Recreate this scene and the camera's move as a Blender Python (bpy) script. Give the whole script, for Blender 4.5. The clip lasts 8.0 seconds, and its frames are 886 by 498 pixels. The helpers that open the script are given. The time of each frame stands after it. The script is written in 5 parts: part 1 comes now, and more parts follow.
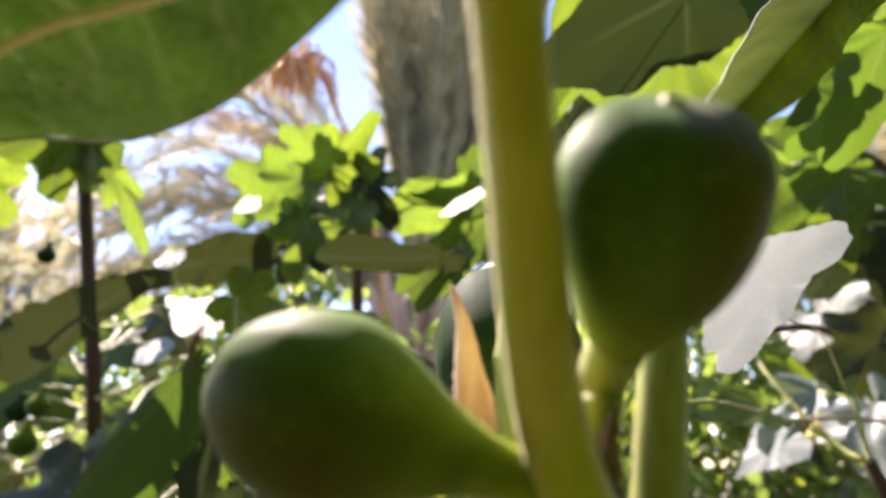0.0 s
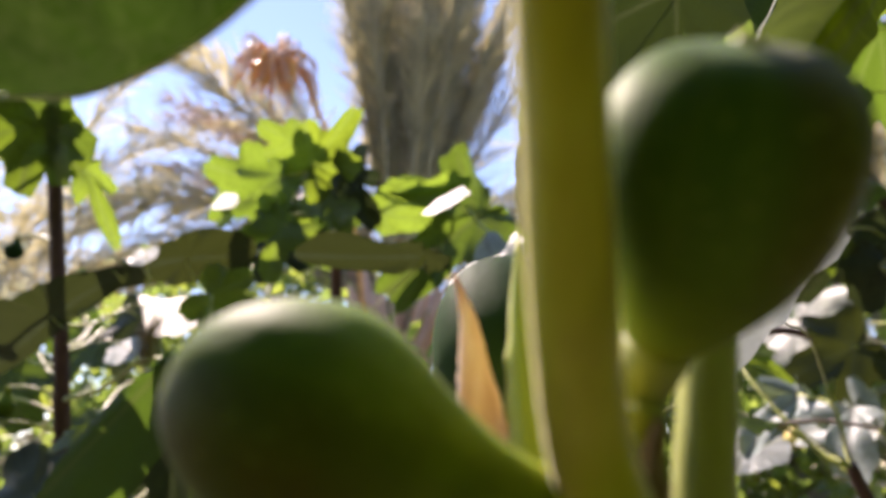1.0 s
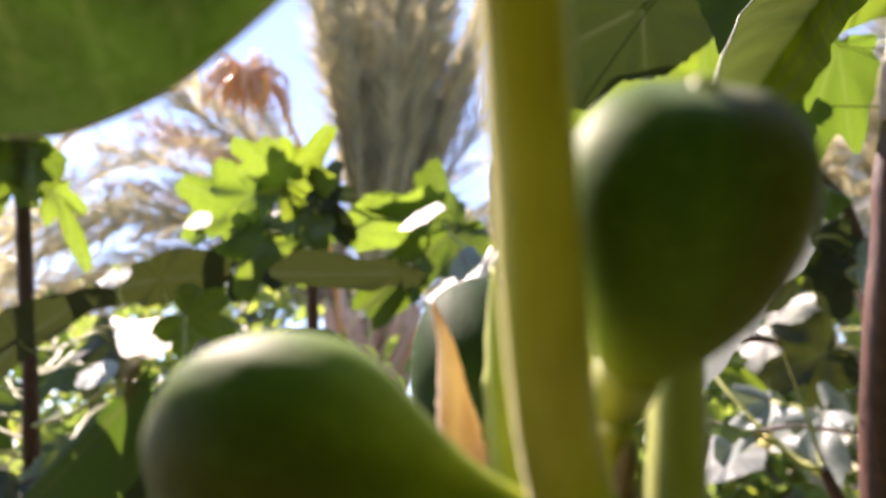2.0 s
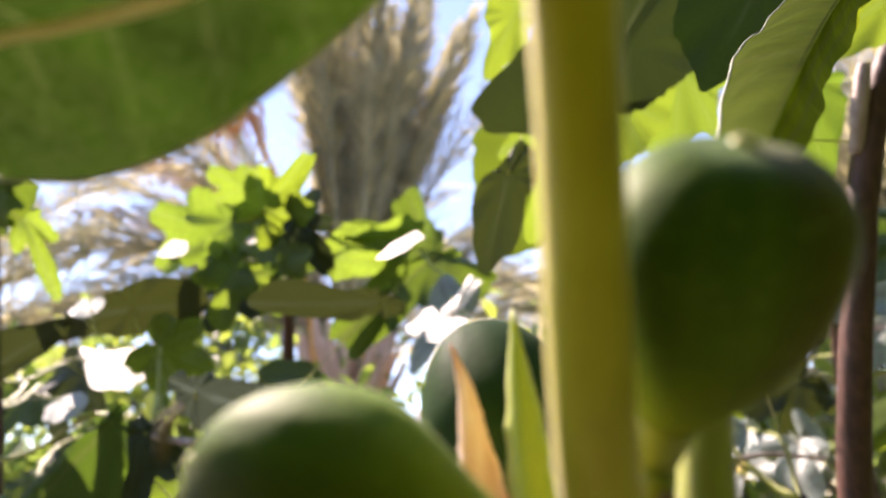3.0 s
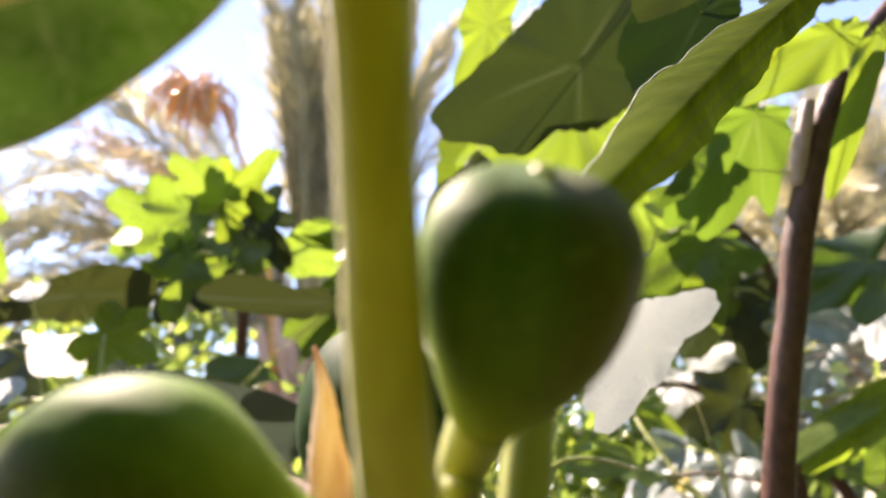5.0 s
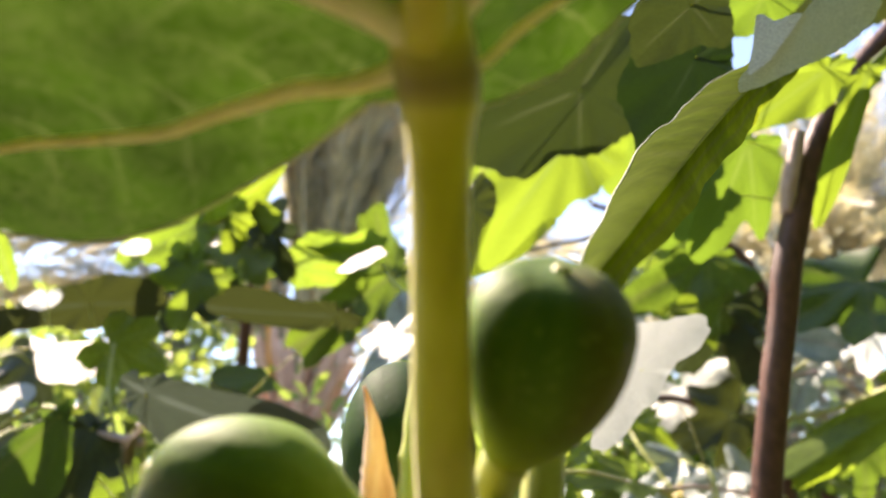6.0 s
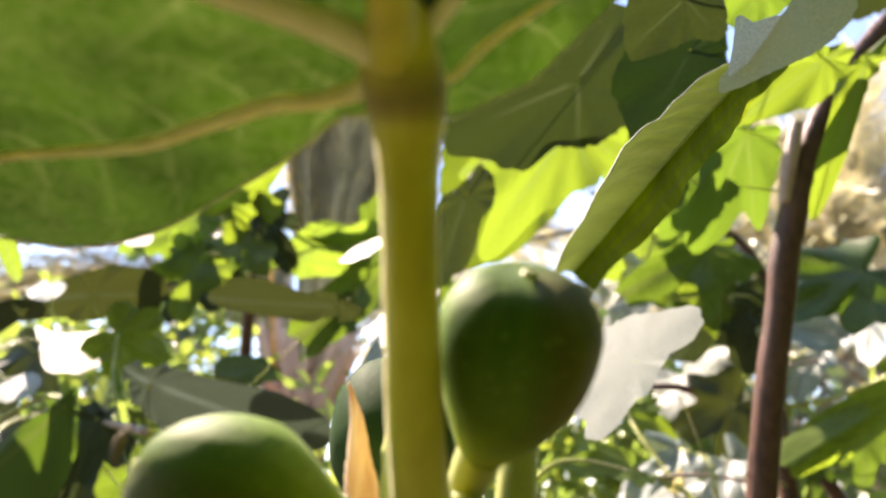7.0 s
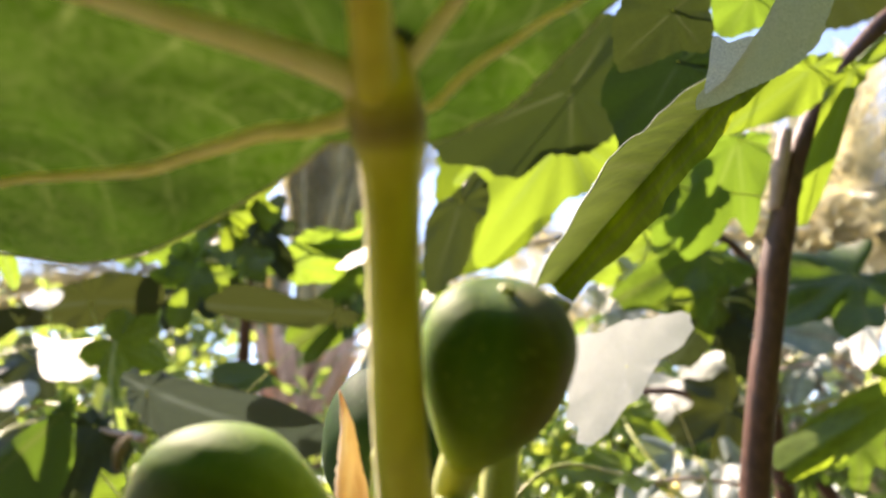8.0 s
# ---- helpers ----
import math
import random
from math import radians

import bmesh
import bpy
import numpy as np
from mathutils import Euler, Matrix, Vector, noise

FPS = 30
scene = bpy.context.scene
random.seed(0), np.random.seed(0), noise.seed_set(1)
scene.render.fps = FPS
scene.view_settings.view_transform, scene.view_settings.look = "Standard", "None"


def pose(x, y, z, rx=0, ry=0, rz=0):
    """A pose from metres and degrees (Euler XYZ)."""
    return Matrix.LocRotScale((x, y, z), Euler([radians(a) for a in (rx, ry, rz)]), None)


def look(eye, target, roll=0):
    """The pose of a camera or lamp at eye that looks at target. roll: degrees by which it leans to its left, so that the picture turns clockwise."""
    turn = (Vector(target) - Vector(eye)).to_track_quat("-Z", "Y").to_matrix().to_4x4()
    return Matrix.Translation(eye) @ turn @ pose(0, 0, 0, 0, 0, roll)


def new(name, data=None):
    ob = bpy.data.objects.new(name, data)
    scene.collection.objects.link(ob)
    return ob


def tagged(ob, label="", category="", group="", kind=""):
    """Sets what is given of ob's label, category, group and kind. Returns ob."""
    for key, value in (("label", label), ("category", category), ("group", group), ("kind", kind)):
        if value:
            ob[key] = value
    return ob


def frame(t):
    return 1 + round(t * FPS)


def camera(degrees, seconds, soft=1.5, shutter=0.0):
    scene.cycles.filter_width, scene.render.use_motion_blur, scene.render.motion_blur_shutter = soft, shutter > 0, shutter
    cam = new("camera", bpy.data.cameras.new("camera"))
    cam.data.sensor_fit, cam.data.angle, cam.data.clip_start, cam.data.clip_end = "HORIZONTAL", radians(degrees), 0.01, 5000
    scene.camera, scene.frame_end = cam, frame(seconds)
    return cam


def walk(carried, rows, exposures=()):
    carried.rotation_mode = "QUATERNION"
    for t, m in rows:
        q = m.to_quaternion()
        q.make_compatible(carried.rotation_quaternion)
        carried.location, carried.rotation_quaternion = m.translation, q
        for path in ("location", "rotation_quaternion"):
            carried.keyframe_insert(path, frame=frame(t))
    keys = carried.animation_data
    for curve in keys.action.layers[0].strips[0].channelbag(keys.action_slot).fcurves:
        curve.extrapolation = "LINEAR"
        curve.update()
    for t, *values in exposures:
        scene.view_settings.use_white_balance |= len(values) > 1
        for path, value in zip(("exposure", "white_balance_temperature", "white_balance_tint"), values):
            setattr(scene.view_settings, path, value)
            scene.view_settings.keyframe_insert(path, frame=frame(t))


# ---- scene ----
cam = camera(68, 8.0, soft=2.0)
cam.data.dof.use_dof = True
cam.data.dof.focus_distance = 0.2
cam.data.dof.aperture_fstop = 11
PATH = [
    (0.0, pose(-0.0001, 0.0002, 1.4992, 108.27, 0.38, 0.02)),
    (0.5, pose(-0.0013, 0.0075, 1.5032, 108.41, 0.73, 0.22)),
    (1.0, pose(-0.0036, 0.0151, 1.5013, 108.40, 0.38, -1.89)),
    (1.2, pose(-0.0031, 0.0107, 1.5037, 109.06, 0.79, -2.30)),
    (2.3, pose(-0.0040, 0.0132, 1.5022, 110.03, 1.94, -4.06)),
    (2.5, pose(-0.0044, 0.0138, 1.5023, 111.04, 1.72, -4.57)),
    (3.0, pose(-0.0108, 0.0115, 1.5052, 111.83, 2.81, -5.66)),
    (3.5, pose(-0.0072, 0.0045, 1.5064, 112.38, 2.56, -7.97)),
    (4.0, pose(-0.0020, -0.0050, 1.5076, 111.96, 2.19, -7.14)),
    (4.5, pose(0.0008, 0.0022, 1.5040, 111.54, 1.50, -7.27)),
    (4.7, pose(0.0060, 0.0079, 1.5033, 111.75, 1.18, -8.48)),
    (5.8, pose(-0.0043, -0.0126, 1.5059, 112.77, 0.13, -10.06)),
    (6.0, pose(-0.0056, -0.0174, 1.5043, 112.84, -0.15, -10.01)),
    (6.5, pose(-0.0059, -0.0204, 1.5062, 112.14, -0.84, -9.79)),
    (7.0, pose(-0.0019, -0.0226, 1.5052, 111.83, -0.14, -9.64)),
    (7.5, pose(-0.0042, -0.0286, 1.5036, 112.51, 0.11, -9.64)),
    (8.0, pose(-0.0006, -0.0291, 1.5047, 112.26, 0.16, -9.74)),
]
EXPOSURE = [(0, 2.28, 7100, 29), (0.5, 2.10, 7200, 29), (1, 1.87, 7200, 31), (1.2, 1.89, 7200, 31), (2.3, 2.33, 7400, 31), (3, 2.25, 7500, 31), (3.5, 2.23, 7500, 30),
            (4.5, 2.40, 7400, 30), (4.7, 2.45, 7500, 29), (5.8, 2.60, 7900, 24), (6.5, 2.61, 7900, 24), (8, 2.59, 7900, 24)]
walk(cam, PATH, EXPOSURE)

# ---- light ----
SUN_AZ, SUN_EL = radians(-38), radians(50)      # bearing from ahead (+y), towards the left; height
sun_way = Vector((math.sin(SUN_AZ) * math.cos(SUN_EL), math.cos(SUN_AZ) * math.cos(SUN_EL), math.sin(SUN_EL)))
world = bpy.data.worlds.new("world")
scene.world = world
world.use_nodes = True
wn = world.node_tree
sky = wn.nodes.new("ShaderNodeTexSky")
sky.sky_type, sky.sun_disc = "NISHITA", False
sky.sun_elevation, sky.sun_rotation = SUN_EL, SUN_AZ
sky.dust_density, sky.air_density, sky.ozone_density = 0.0, 1.0, 3.0
wn.nodes["Background"].inputs["Strength"].default_value = 0.09
wn.links.new(sky.outputs["Color"], wn.nodes["Background"].inputs["Color"])
lamp = bpy.data.lights.new("sun", "SUN")
lamp.energy, lamp.angle, lamp.color = 3.6, radians(0.55), (1.0, 0.95, 0.87)
new("sun", lamp).matrix_world = look(sun_way * 20, (0, 0, 0))


# ---- materials ----
class Nodes:
    """A short way to write a node material."""

    def __init__(self, name):
        self.mat = bpy.data.materials.new(name)
        self.mat.use_nodes = True
        self.tree = self.mat.node_tree
        self.out = self.tree.nodes["Material Output"]
        self.base = self.tree.nodes["Principled BSDF"]

    def add(self, kind, **values):
        node = self.tree.nodes.new(kind)
        for key, value in values.items():
            node.inputs[key.replace("_", " ")].default_value = value
        return node

    def link(self, a, b):
        self.tree.links.new(a, b)

    def noise(self, scale, detail=4.0, coord="Object", rough=0.55, stretch=None):
        where = self.tree.nodes.new("ShaderNodeTexCoord").outputs[coord]
        if stretch:
            m = self.tree.nodes.new("ShaderNodeMapping")
            m.inputs["Scale"].default_value = stretch
            self.link(where, m.inputs["Vector"])
            where = m.outputs["Vector"]
        n = self.add("ShaderNodeTexNoise", Scale=scale, Detail=detail, Roughness=rough)
        self.link(where, n.inputs["Vector"])
        return n.outputs["Fac"]

    def attribute(self, name):
        n = self.tree.nodes.new("ShaderNodeAttribute")
        n.attribute_name = name
        return n.outputs["Fac"]

    def ramp(self, fac, *stops):
        n = self.tree.nodes.new("ShaderNodeValToRGB")
        el = n.color_ramp.elements
        while len(el) < len(stops):
            el.new(0.5)
        for e, (at, colour) in zip(el, stops):
            e.position, e.color = at, (*colour, 1)
        self.link(fac, n.inputs["Fac"])
        return n.outputs["Color"]

    def mix(self, fac, a, b, kind="MIX"):
        n = self.tree.nodes.new("ShaderNodeMix")
        n.data_type, n.blend_type = "RGBA", kind
        for socket, value in ((n.inputs[0], fac), (n.inputs[6], a), (n.inputs[7], b)):
            if isinstance(value, (int, float)):
                socket.default_value = value
            elif isinstance(value, tuple):
                socket.default_value = (*value, 1)
            else:
                self.link(value, socket)
        return n.outputs[2]

    def random(self):
        return self.tree.nodes.new("ShaderNodeObjectInfo").outputs["Random"]

    def island(self):
        return self.tree.nodes.new("ShaderNodeNewGeometry").outputs["Random Per Island"]

    def bump(self, height, strength, distance, *shaders):
        n = self.add("ShaderNodeBump", Strength=strength, Distance=distance)
        self.link(height, n.inputs["Height"])
        for sh in shaders:
            self.link(n.outputs["Normal"], sh.inputs["Normal"])


def leaf_material(name, upper, glow, vein, through_share, gloss=0.42, size=1.0, single=True, net=0.0, least=(0.72, 0.82, 0.8), wax=0.5):
    """A leaf: a waxy skin that mirrors a little, a body that lets light through, pale veins."""
    n = Nodes(name)
    ns = n.noise(60 / size, 5)
    big = n.noise(14 / size, 3)
    v = n.attribute("vein")
    pick = n.random() if single else n.island()
    low = tuple(c * 0.62 for c in upper)
    high = tuple(min(1, c * 1.25) for c in upper)
    col = n.ramp(big, (0.3, low), (0.7, high))
    col = n.mix(0.35, col, n.ramp(ns, (0.35, low), (0.68, high)))
    col = n.mix(0.5, col, n.ramp(n.noise(5 / size, 4), (0.38, low), (0.62, high)))
    tint = n.ramp(pick, (0.0, least), (0.5, (1, 1, 1)), (1.0, (1.16, 1.06, 0.75)))
    col = n.mix(1.0, col, tint, "MULTIPLY")
    col = n.mix(v, col, vein)
    glow_low = tuple(c * 0.7 for c in glow)
    gl = n.mix(1.0, n.mix(0.6, n.ramp(ns, (0.3, glow_low), (0.7, glow)), n.ramp(big, (0.32, tuple(c * 0.55 for c in glow)), (0.66, tuple(c * 1.2 for c in glow)))), tint, "MULTIPLY")
    gl = n.mix(v, gl, tuple(c * 0.75 for c in vein))
    if net:
        # the fine net of small veins, and soft uneven patches
        cells = n.add("ShaderNodeTexVoronoi", Scale=210.0)
        cells.feature = "DISTANCE_TO_EDGE"
        warp = n.mix(0.012, n.tree.nodes.new("ShaderNodeTexCoord").outputs["Object"], n.add("ShaderNodeTexNoise", Scale=90.0).outputs["Color"], "ADD")
        n.link(warp, cells.inputs["Vector"])
        lines = n.ramp(cells.outputs["Distance"], (0.0, (net, net, net)), (0.14, (0, 0, 0)))
        col = n.mix(lines, col, vein)
        gl = n.mix(lines, gl, tuple(c * 0.9 for c in vein))
        patch = n.ramp(n.noise(38, 5, rough=0.65), (0.36, (0.62, 0.66, 0.6)), (0.64, (1.35, 1.28, 1.2)))
        gl = n.mix(1.0, gl, patch, "MULTIPLY")
    n.link(col, n.base.inputs["Base Color"])
    n.base.inputs["Roughness"].default_value = gloss
    n.base.inputs["Specular IOR Level"].default_value = wax
    tr = n.add("ShaderNodeBsdfTranslucent")
    n.link(gl, tr.inputs["Color"])
    m = n.add("ShaderNodeMixShader", Fac=through_share)
    n.link(n.base.outputs[0], m.inputs[1])
    n.link(tr.outputs[0], m.inputs[2])
    n.link(m.outputs[0], n.out.inputs["Surface"])
    h = n.mix(0.3, ns, v)
    n.bump(h, 0.5, 0.0012 * size, n.base, tr)
    return n.mat


def bark_material(name, dark, light, scale, stretch=(1, 1, 0.25), rough=0.75, depth=0.002, gloss=0.4):
    n = Nodes(name)
    a = n.noise(scale, 6, stretch=stretch)
    b = n.noise(scale * 0.16, 3)
    col = n.ramp(a, (0.32, dark), (0.68, light))
    col = n.mix(0.4, col, n.ramp(b, (0.35, dark), (0.65, light)))
    n.link(col, n.base.inputs["Base Color"])
    n.base.inputs["Roughness"].default_value = rough
    n.base.inputs["Specular IOR Level"].default_value = gloss
    n.bump(a, 0.7, depth, n.base)
    return n.mat


def fig_material(name, tone, wax=0.1, bloom=0.06):
    """Young fig skin: green, yellower at the neck, fine pale flecks and faint ribs, a soft bloom."""
    n = Nodes(name)
    along = n.attribute("along")
    col = n.ramp(along, (0.0, (0.42, 0.42, 0.07)), (0.22, (0.23, 0.29, 0.04)), (0.5, (0.115, 0.19, 0.024)), (0.78, (0.07, 0.14, 0.022)), (1.0, (0.055, 0.11, 0.028)))
    col = n.mix(n.attribute("brown_side"), col, (0.115, 0.085, 0.025))
    fleck = n.noise(900, 2)
    col = n.mix(n.ramp(fleck, (0.62, (0, 0, 0)), (0.7, (0.6, 0.6, 0.6))), col, (0.24, 0.3, 0.12))
    cloud = n.noise(110, 4)
    col = n.mix(n.ramp(cloud, (0.42, (0, 0, 0)), (0.68, (0.5, 0.5, 0.5))), col, (0.06, 0.1, 0.014))
    ribs = n.attribute("rib")
    col = n.mix(n.ramp(ribs, (0.4, (0, 0, 0)), (1.0, (0.2, 0.2, 0.2))), col, (0.16, 0.21, 0.05))
    col = n.mix(1.0, col, tone, "MULTIPLY")
    n.link(col, n.base.inputs["Base Color"])
    n.base.inputs["Roughness"].default_value = 0.62
    n.base.inputs["Specular IOR Level"].default_value = wax
    n.base.inputs["Subsurface Weight"].default_value = 0.4
    n.base.inputs["Subsurface Radius"].default_value = (0.7, 1.0, 0.25)
    n.base.inputs["Subsurface Scale"].default_value = 0.008
    n.base.inputs["Sheen Weight"].default_value = bloom
    n.base.inputs["Sheen Roughness"].default_value = 0.35
    n.base.inputs["Sheen Tint"].default_value = (0.85, 1.0, 0.8, 1)
    n.bump(n.mix(0.5, n.noise(700, 3), cloud), 0.45, 0.0005, n.base)
    return n.mat


def petiole_material(name, dark, mid, pale, depth=0.3, reach=0.003):
    n = Nodes(name)
    col = n.ramp(n.noise(160, 4, stretch=(1, 1, 0.15)), (0.3, dark), (0.5, mid), (0.75, pale))
    col = n.mix(n.ramp(n.attribute("node"), (0.0, (0, 0, 0)), (1.0, (0.85, 0.85, 0.85))), col, (0.15, 0.095, 0.015))
    n.link(col, n.base.inputs["Base Color"])
    n.base.inputs["Roughness"].default_value = 0.5
    n.base.inputs["Subsurface Weight"].default_value = depth
    n.base.inputs["Subsurface Radius"].default_value = (1.0, 0.9, 0.15)
    n.base.inputs["Subsurface Scale"].default_value = reach
    n.base.inputs["Sheen Weight"].default_value = 0.35
    n.base.inputs["Sheen Roughness"].default_value = 0.4
    n.bump(n.noise(520, 3, stretch=(1, 1, 0.2)), 0.35, 0.0003, n.base)
    return n.mat


def stipule_material():
    n = Nodes("stipule_skin")
    streak = n.noise(420, 5, stretch=(1, 1, 0.12))
    col = n.ramp(streak, (0.3, (0.6, 0.36, 0.18)), (0.5, (0.82, 0.62, 0.42)), (0.7, (0.9, 0.79, 0.63)))
    col = n.mix(n.ramp(n.attribute("along"), (0.0, (0.85, 0.85, 0.85)), (0.25, (0.1, 0.1, 0.1)), (0.8, (0, 0, 0)), (1.0, (0.5, 0.5, 0.5))), col, (0.5, 0.15, 0.03))
    n.link(col, n.base.inputs["Base Color"])
    n.base.inputs["Roughness"].default_value = 0.55
    tr = n.add("ShaderNodeBsdfTranslucent")
    n.link(col, tr.inputs["Color"])
    m = n.add("ShaderNodeMixShader", Fac=0.35)
    n.link(n.base.outputs[0], m.inputs[1])
    n.link(tr.outputs[0], m.inputs[2])
    n.link(m.outputs[0], n.out.inputs["Surface"])
    n.bump(streak, 0.4, 0.0004, n.base)
    return n.mat


def soil_material():
    n = Nodes("dry_soil")
    a, b = n.noise(9, 8), n.noise(0.9, 4)
    col = n.ramp(a, (0.3, (0.05, 0.04, 0.03)), (0.7, (0.13, 0.1, 0.075)))
    col = n.mix(0.4, col, n.ramp(b, (0.35, (0.04, 0.045, 0.02)), (0.65, (0.14, 0.11, 0.08))))
    n.link(col, n.base.inputs["Base Color"])
    n.base.inputs["Roughness"].default_value = 0.95
    n.bump(a, 0.8, 0.03, n.base)
    return n.mat


NEAR_LEAF = leaf_material("near_leaf", (0.035, 0.072, 0.011), (0.0165, 0.0425, 0.0026), (0.1, 0.13, 0.04), 0.5, 0.55, 0.16, net=0.2)
FOLDED_LEAF = leaf_material("folded_leaf", (0.065, 0.105, 0.018), (0.18, 0.27, 0.02), (0.15, 0.175, 0.05), 0.6, 0.85, 0.25, net=0.14, wax=0.02)
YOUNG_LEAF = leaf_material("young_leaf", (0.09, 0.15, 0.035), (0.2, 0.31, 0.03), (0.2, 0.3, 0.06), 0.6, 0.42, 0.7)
# darker copies of the fig leaf: shade is put into their colours
SHADE_TONED_LEAF = leaf_material("shade_toned_leaf", (0.05, 0.068, 0.03), (0.032, 0.044, 0.012), (0.055, 0.074, 0.034), 0.38, 0.55, 0.7)
OLIVE_SHADE_LEAF = leaf_material("olive_shade_leaf", (0.07, 0.09, 0.034), (0.04, 0.055, 0.011), (0.078, 0.098, 0.04), 0.38, 0.55, 0.7)
HALF_SHADE_LEAF = leaf_material("half_shade_leaf", (0.07, 0.11, 0.028), (0.12, 0.2, 0.02), (0.12, 0.16, 0.04), 0.5, 0.45, 0.6)
SLATE_SHADE_LEAF = leaf_material("slate_shade_leaf", (0.11, 0.14, 0.12), (0.035, 0.052, 0.045), (0.12, 0.155, 0.13), 0.4, 0.6, 0.5)
# whitish leaf copies: sun glare and sky sheen are put into the colour
SUN_GLARE_LEAF = leaf_material("sun_glare_leaf", (0.3, 0.335, 0.32), (0.28, 0.34, 0.12), (0.15, 0.15, 0.12), 0.3, 0.48, 0.6)
SKY_SHEEN_FACE = leaf_material("sky_sheen_face", (0.26, 0.31, 0.3), (0.1, 0.15, 0.04), (0.28, 0.33, 0.32), 0.25, 0.45, 0.2)
PAINTED_SUN_FACE = leaf_material("painted_sun_face", (0.37, 0.42, 0.47), (0.2, 0.25, 0.14), (0.37, 0.42, 0.47), 0.2, 0.6, 0.3)
# one more darkened copy, with deep shade in its colour
DEEP_SHADE_LEAF = leaf_material("deep_shade_leaf", (0.02, 0.045, 0.014), (0.012, 0.03, 0.004), (0.03, 0.055, 0.02), 0.35, 0.6, 0.7)
SMALL_LEAF = leaf_material("shrub_leaf", (0.09, 0.14, 0.04), (0.42, 0.56, 0.1), (0.2, 0.25, 0.08), 0.5, 0.3, 2.0, single=False)
GREY_LEAF = leaf_material("silvery_leaf", (0.3, 0.29, 0.25), (0.4, 0.4, 0.25), (0.2, 0.2, 0.12), 0.4, 0.3, 2.0, single=False)
FIG_SKIN = fig_material("fig_skin", (0.74, 0.78, 0.34))
# the same fig skin darkened and blued, so its tone holds the shade
SHADE_TONED_FIG_SKIN = fig_material("shade_toned_fig_skin", (0.17, 0.25, 0.4), 0.03, 0.03)
PETIOLE = petiole_material("petiole_skin", (0.38, 0.335, 0.01), (0.46, 0.41, 0.015), (0.53, 0.48, 0.04), 0.35, 0.004)
SHOOT = petiole_material("green_shoot_skin", (0.2, 0.23, 0.03), (0.27, 0.3, 0.045), (0.36, 0.39, 0.09))
RIM = bark_material("margin_skin", (0.3, 0.33, 0.22), (0.5, 0.52, 0.4), 900, rough=0.8, depth=0.0002)
BUD_SKIN = petiole_material("bud_skin", (0.22, 0.28, 0.02), (0.32, 0.38, 0.035), (0.4, 0.44, 0.08))
VEIN = petiole_material("vein_skin", (0.54, 0.49, 0.2), (0.63, 0.57, 0.28), (0.71, 0.66, 0.37), 0.06)
STIPULE = stipule_material()
SCALE_SKIN = bark_material("dry_scale", (0.12, 0.075, 0.03), (0.3, 0.2, 0.1), 700)
BROWN_BARK = bark_material("brown_bark", (0.038, 0.017, 0.012), (0.11, 0.05, 0.036), 150, (1, 1, 0.4), 0.55)
PALE_BARK = bark_material("pale_bark", (0.26, 0.18, 0.16), (0.48, 0.37, 0.34), 200, (1, 1, 0.3), 0.6)
GREY_BARK = bark_material("grey_bark", (0.12, 0.1, 0.08), (0.34, 0.3, 0.26), 60)
PALM_BARK = bark_material("palm_bark", (0.1, 0.06, 0.035), (0.3, 0.2, 0.13), 18, (1, 1, 0.4), 0.9, 0.02)
BOOT_SKIN = bark_material("leaf_base_skin", (0.5, 0.3, 0.2), (0.7, 0.48, 0.36), 20, (1, 1, 0.15), 0.7, 0.006)
FROND_GREY = leaf_material("grey_frond", (0.5, 0.49, 0.36), (0.74, 0.7, 0.46), (0.3, 0.26, 0.18), 0.45, 0.3, 3.0, single=False, least=(0.42, 0.42, 0.38))
FROND_DRY = leaf_material("dry_frond", (0.42, 0.34, 0.28), (0.46, 0.36, 0.29), (0.4, 0.3, 0.2), 0.4, 0.35, 3.0, single=False, least=(0.5, 0.46, 0.44))
RACHIS = bark_material("rachis_skin", (0.25, 0.22, 0.11), (0.42, 0.37, 0.2), 20, (1, 1, 0.1), 0.5)
DATE_SKIN = bark_material("date_skin", (0.62, 0.28, 0.05), (0.8, 0.44, 0.1), 60, (1, 1, 1), 0.4)
YELLOW_SKIN = bark_material("ripe_skin", (0.5, 0.36, 0.06), (0.62, 0.5, 0.12), 90, (1, 1, 1), 0.4)
SOIL = soil_material()


# ---- building helpers ----
def world_of(ob):
    return world_of(ob.parent) @ ob.matrix_parent_inverse @ ob.matrix_basis if ob.parent else ob.matrix_basis.copy()


def adopt(ob, parent, m=Matrix()):
    """Make ob a part of parent, at the world pose m."""
    ob.parent = parent
    ob.matrix_parent_inverse = world_of(parent).inverted()
    ob.matrix_basis = m
    return ob


def mesh_of(name, bm, material, smooth=True):
    me = bpy.data.meshes.new(name)
    bm.to_mesh(me)
    bm.free()
    if smooth:
        me.shade_smooth()
    me.materials.append(material)
    return me


def part(name, bm, material, parent, label=""):
    ob = new(name, mesh_of(name, bm, material))
    adopt(ob, parent)
    return tagged(ob, label)


def thing(name, at, label, category, group=""):
    ob = new(name)
    ob.matrix_basis = Matrix.Translation(at)
    ob.empty_display_size = 0.02
    return tagged(ob, label, category, group)


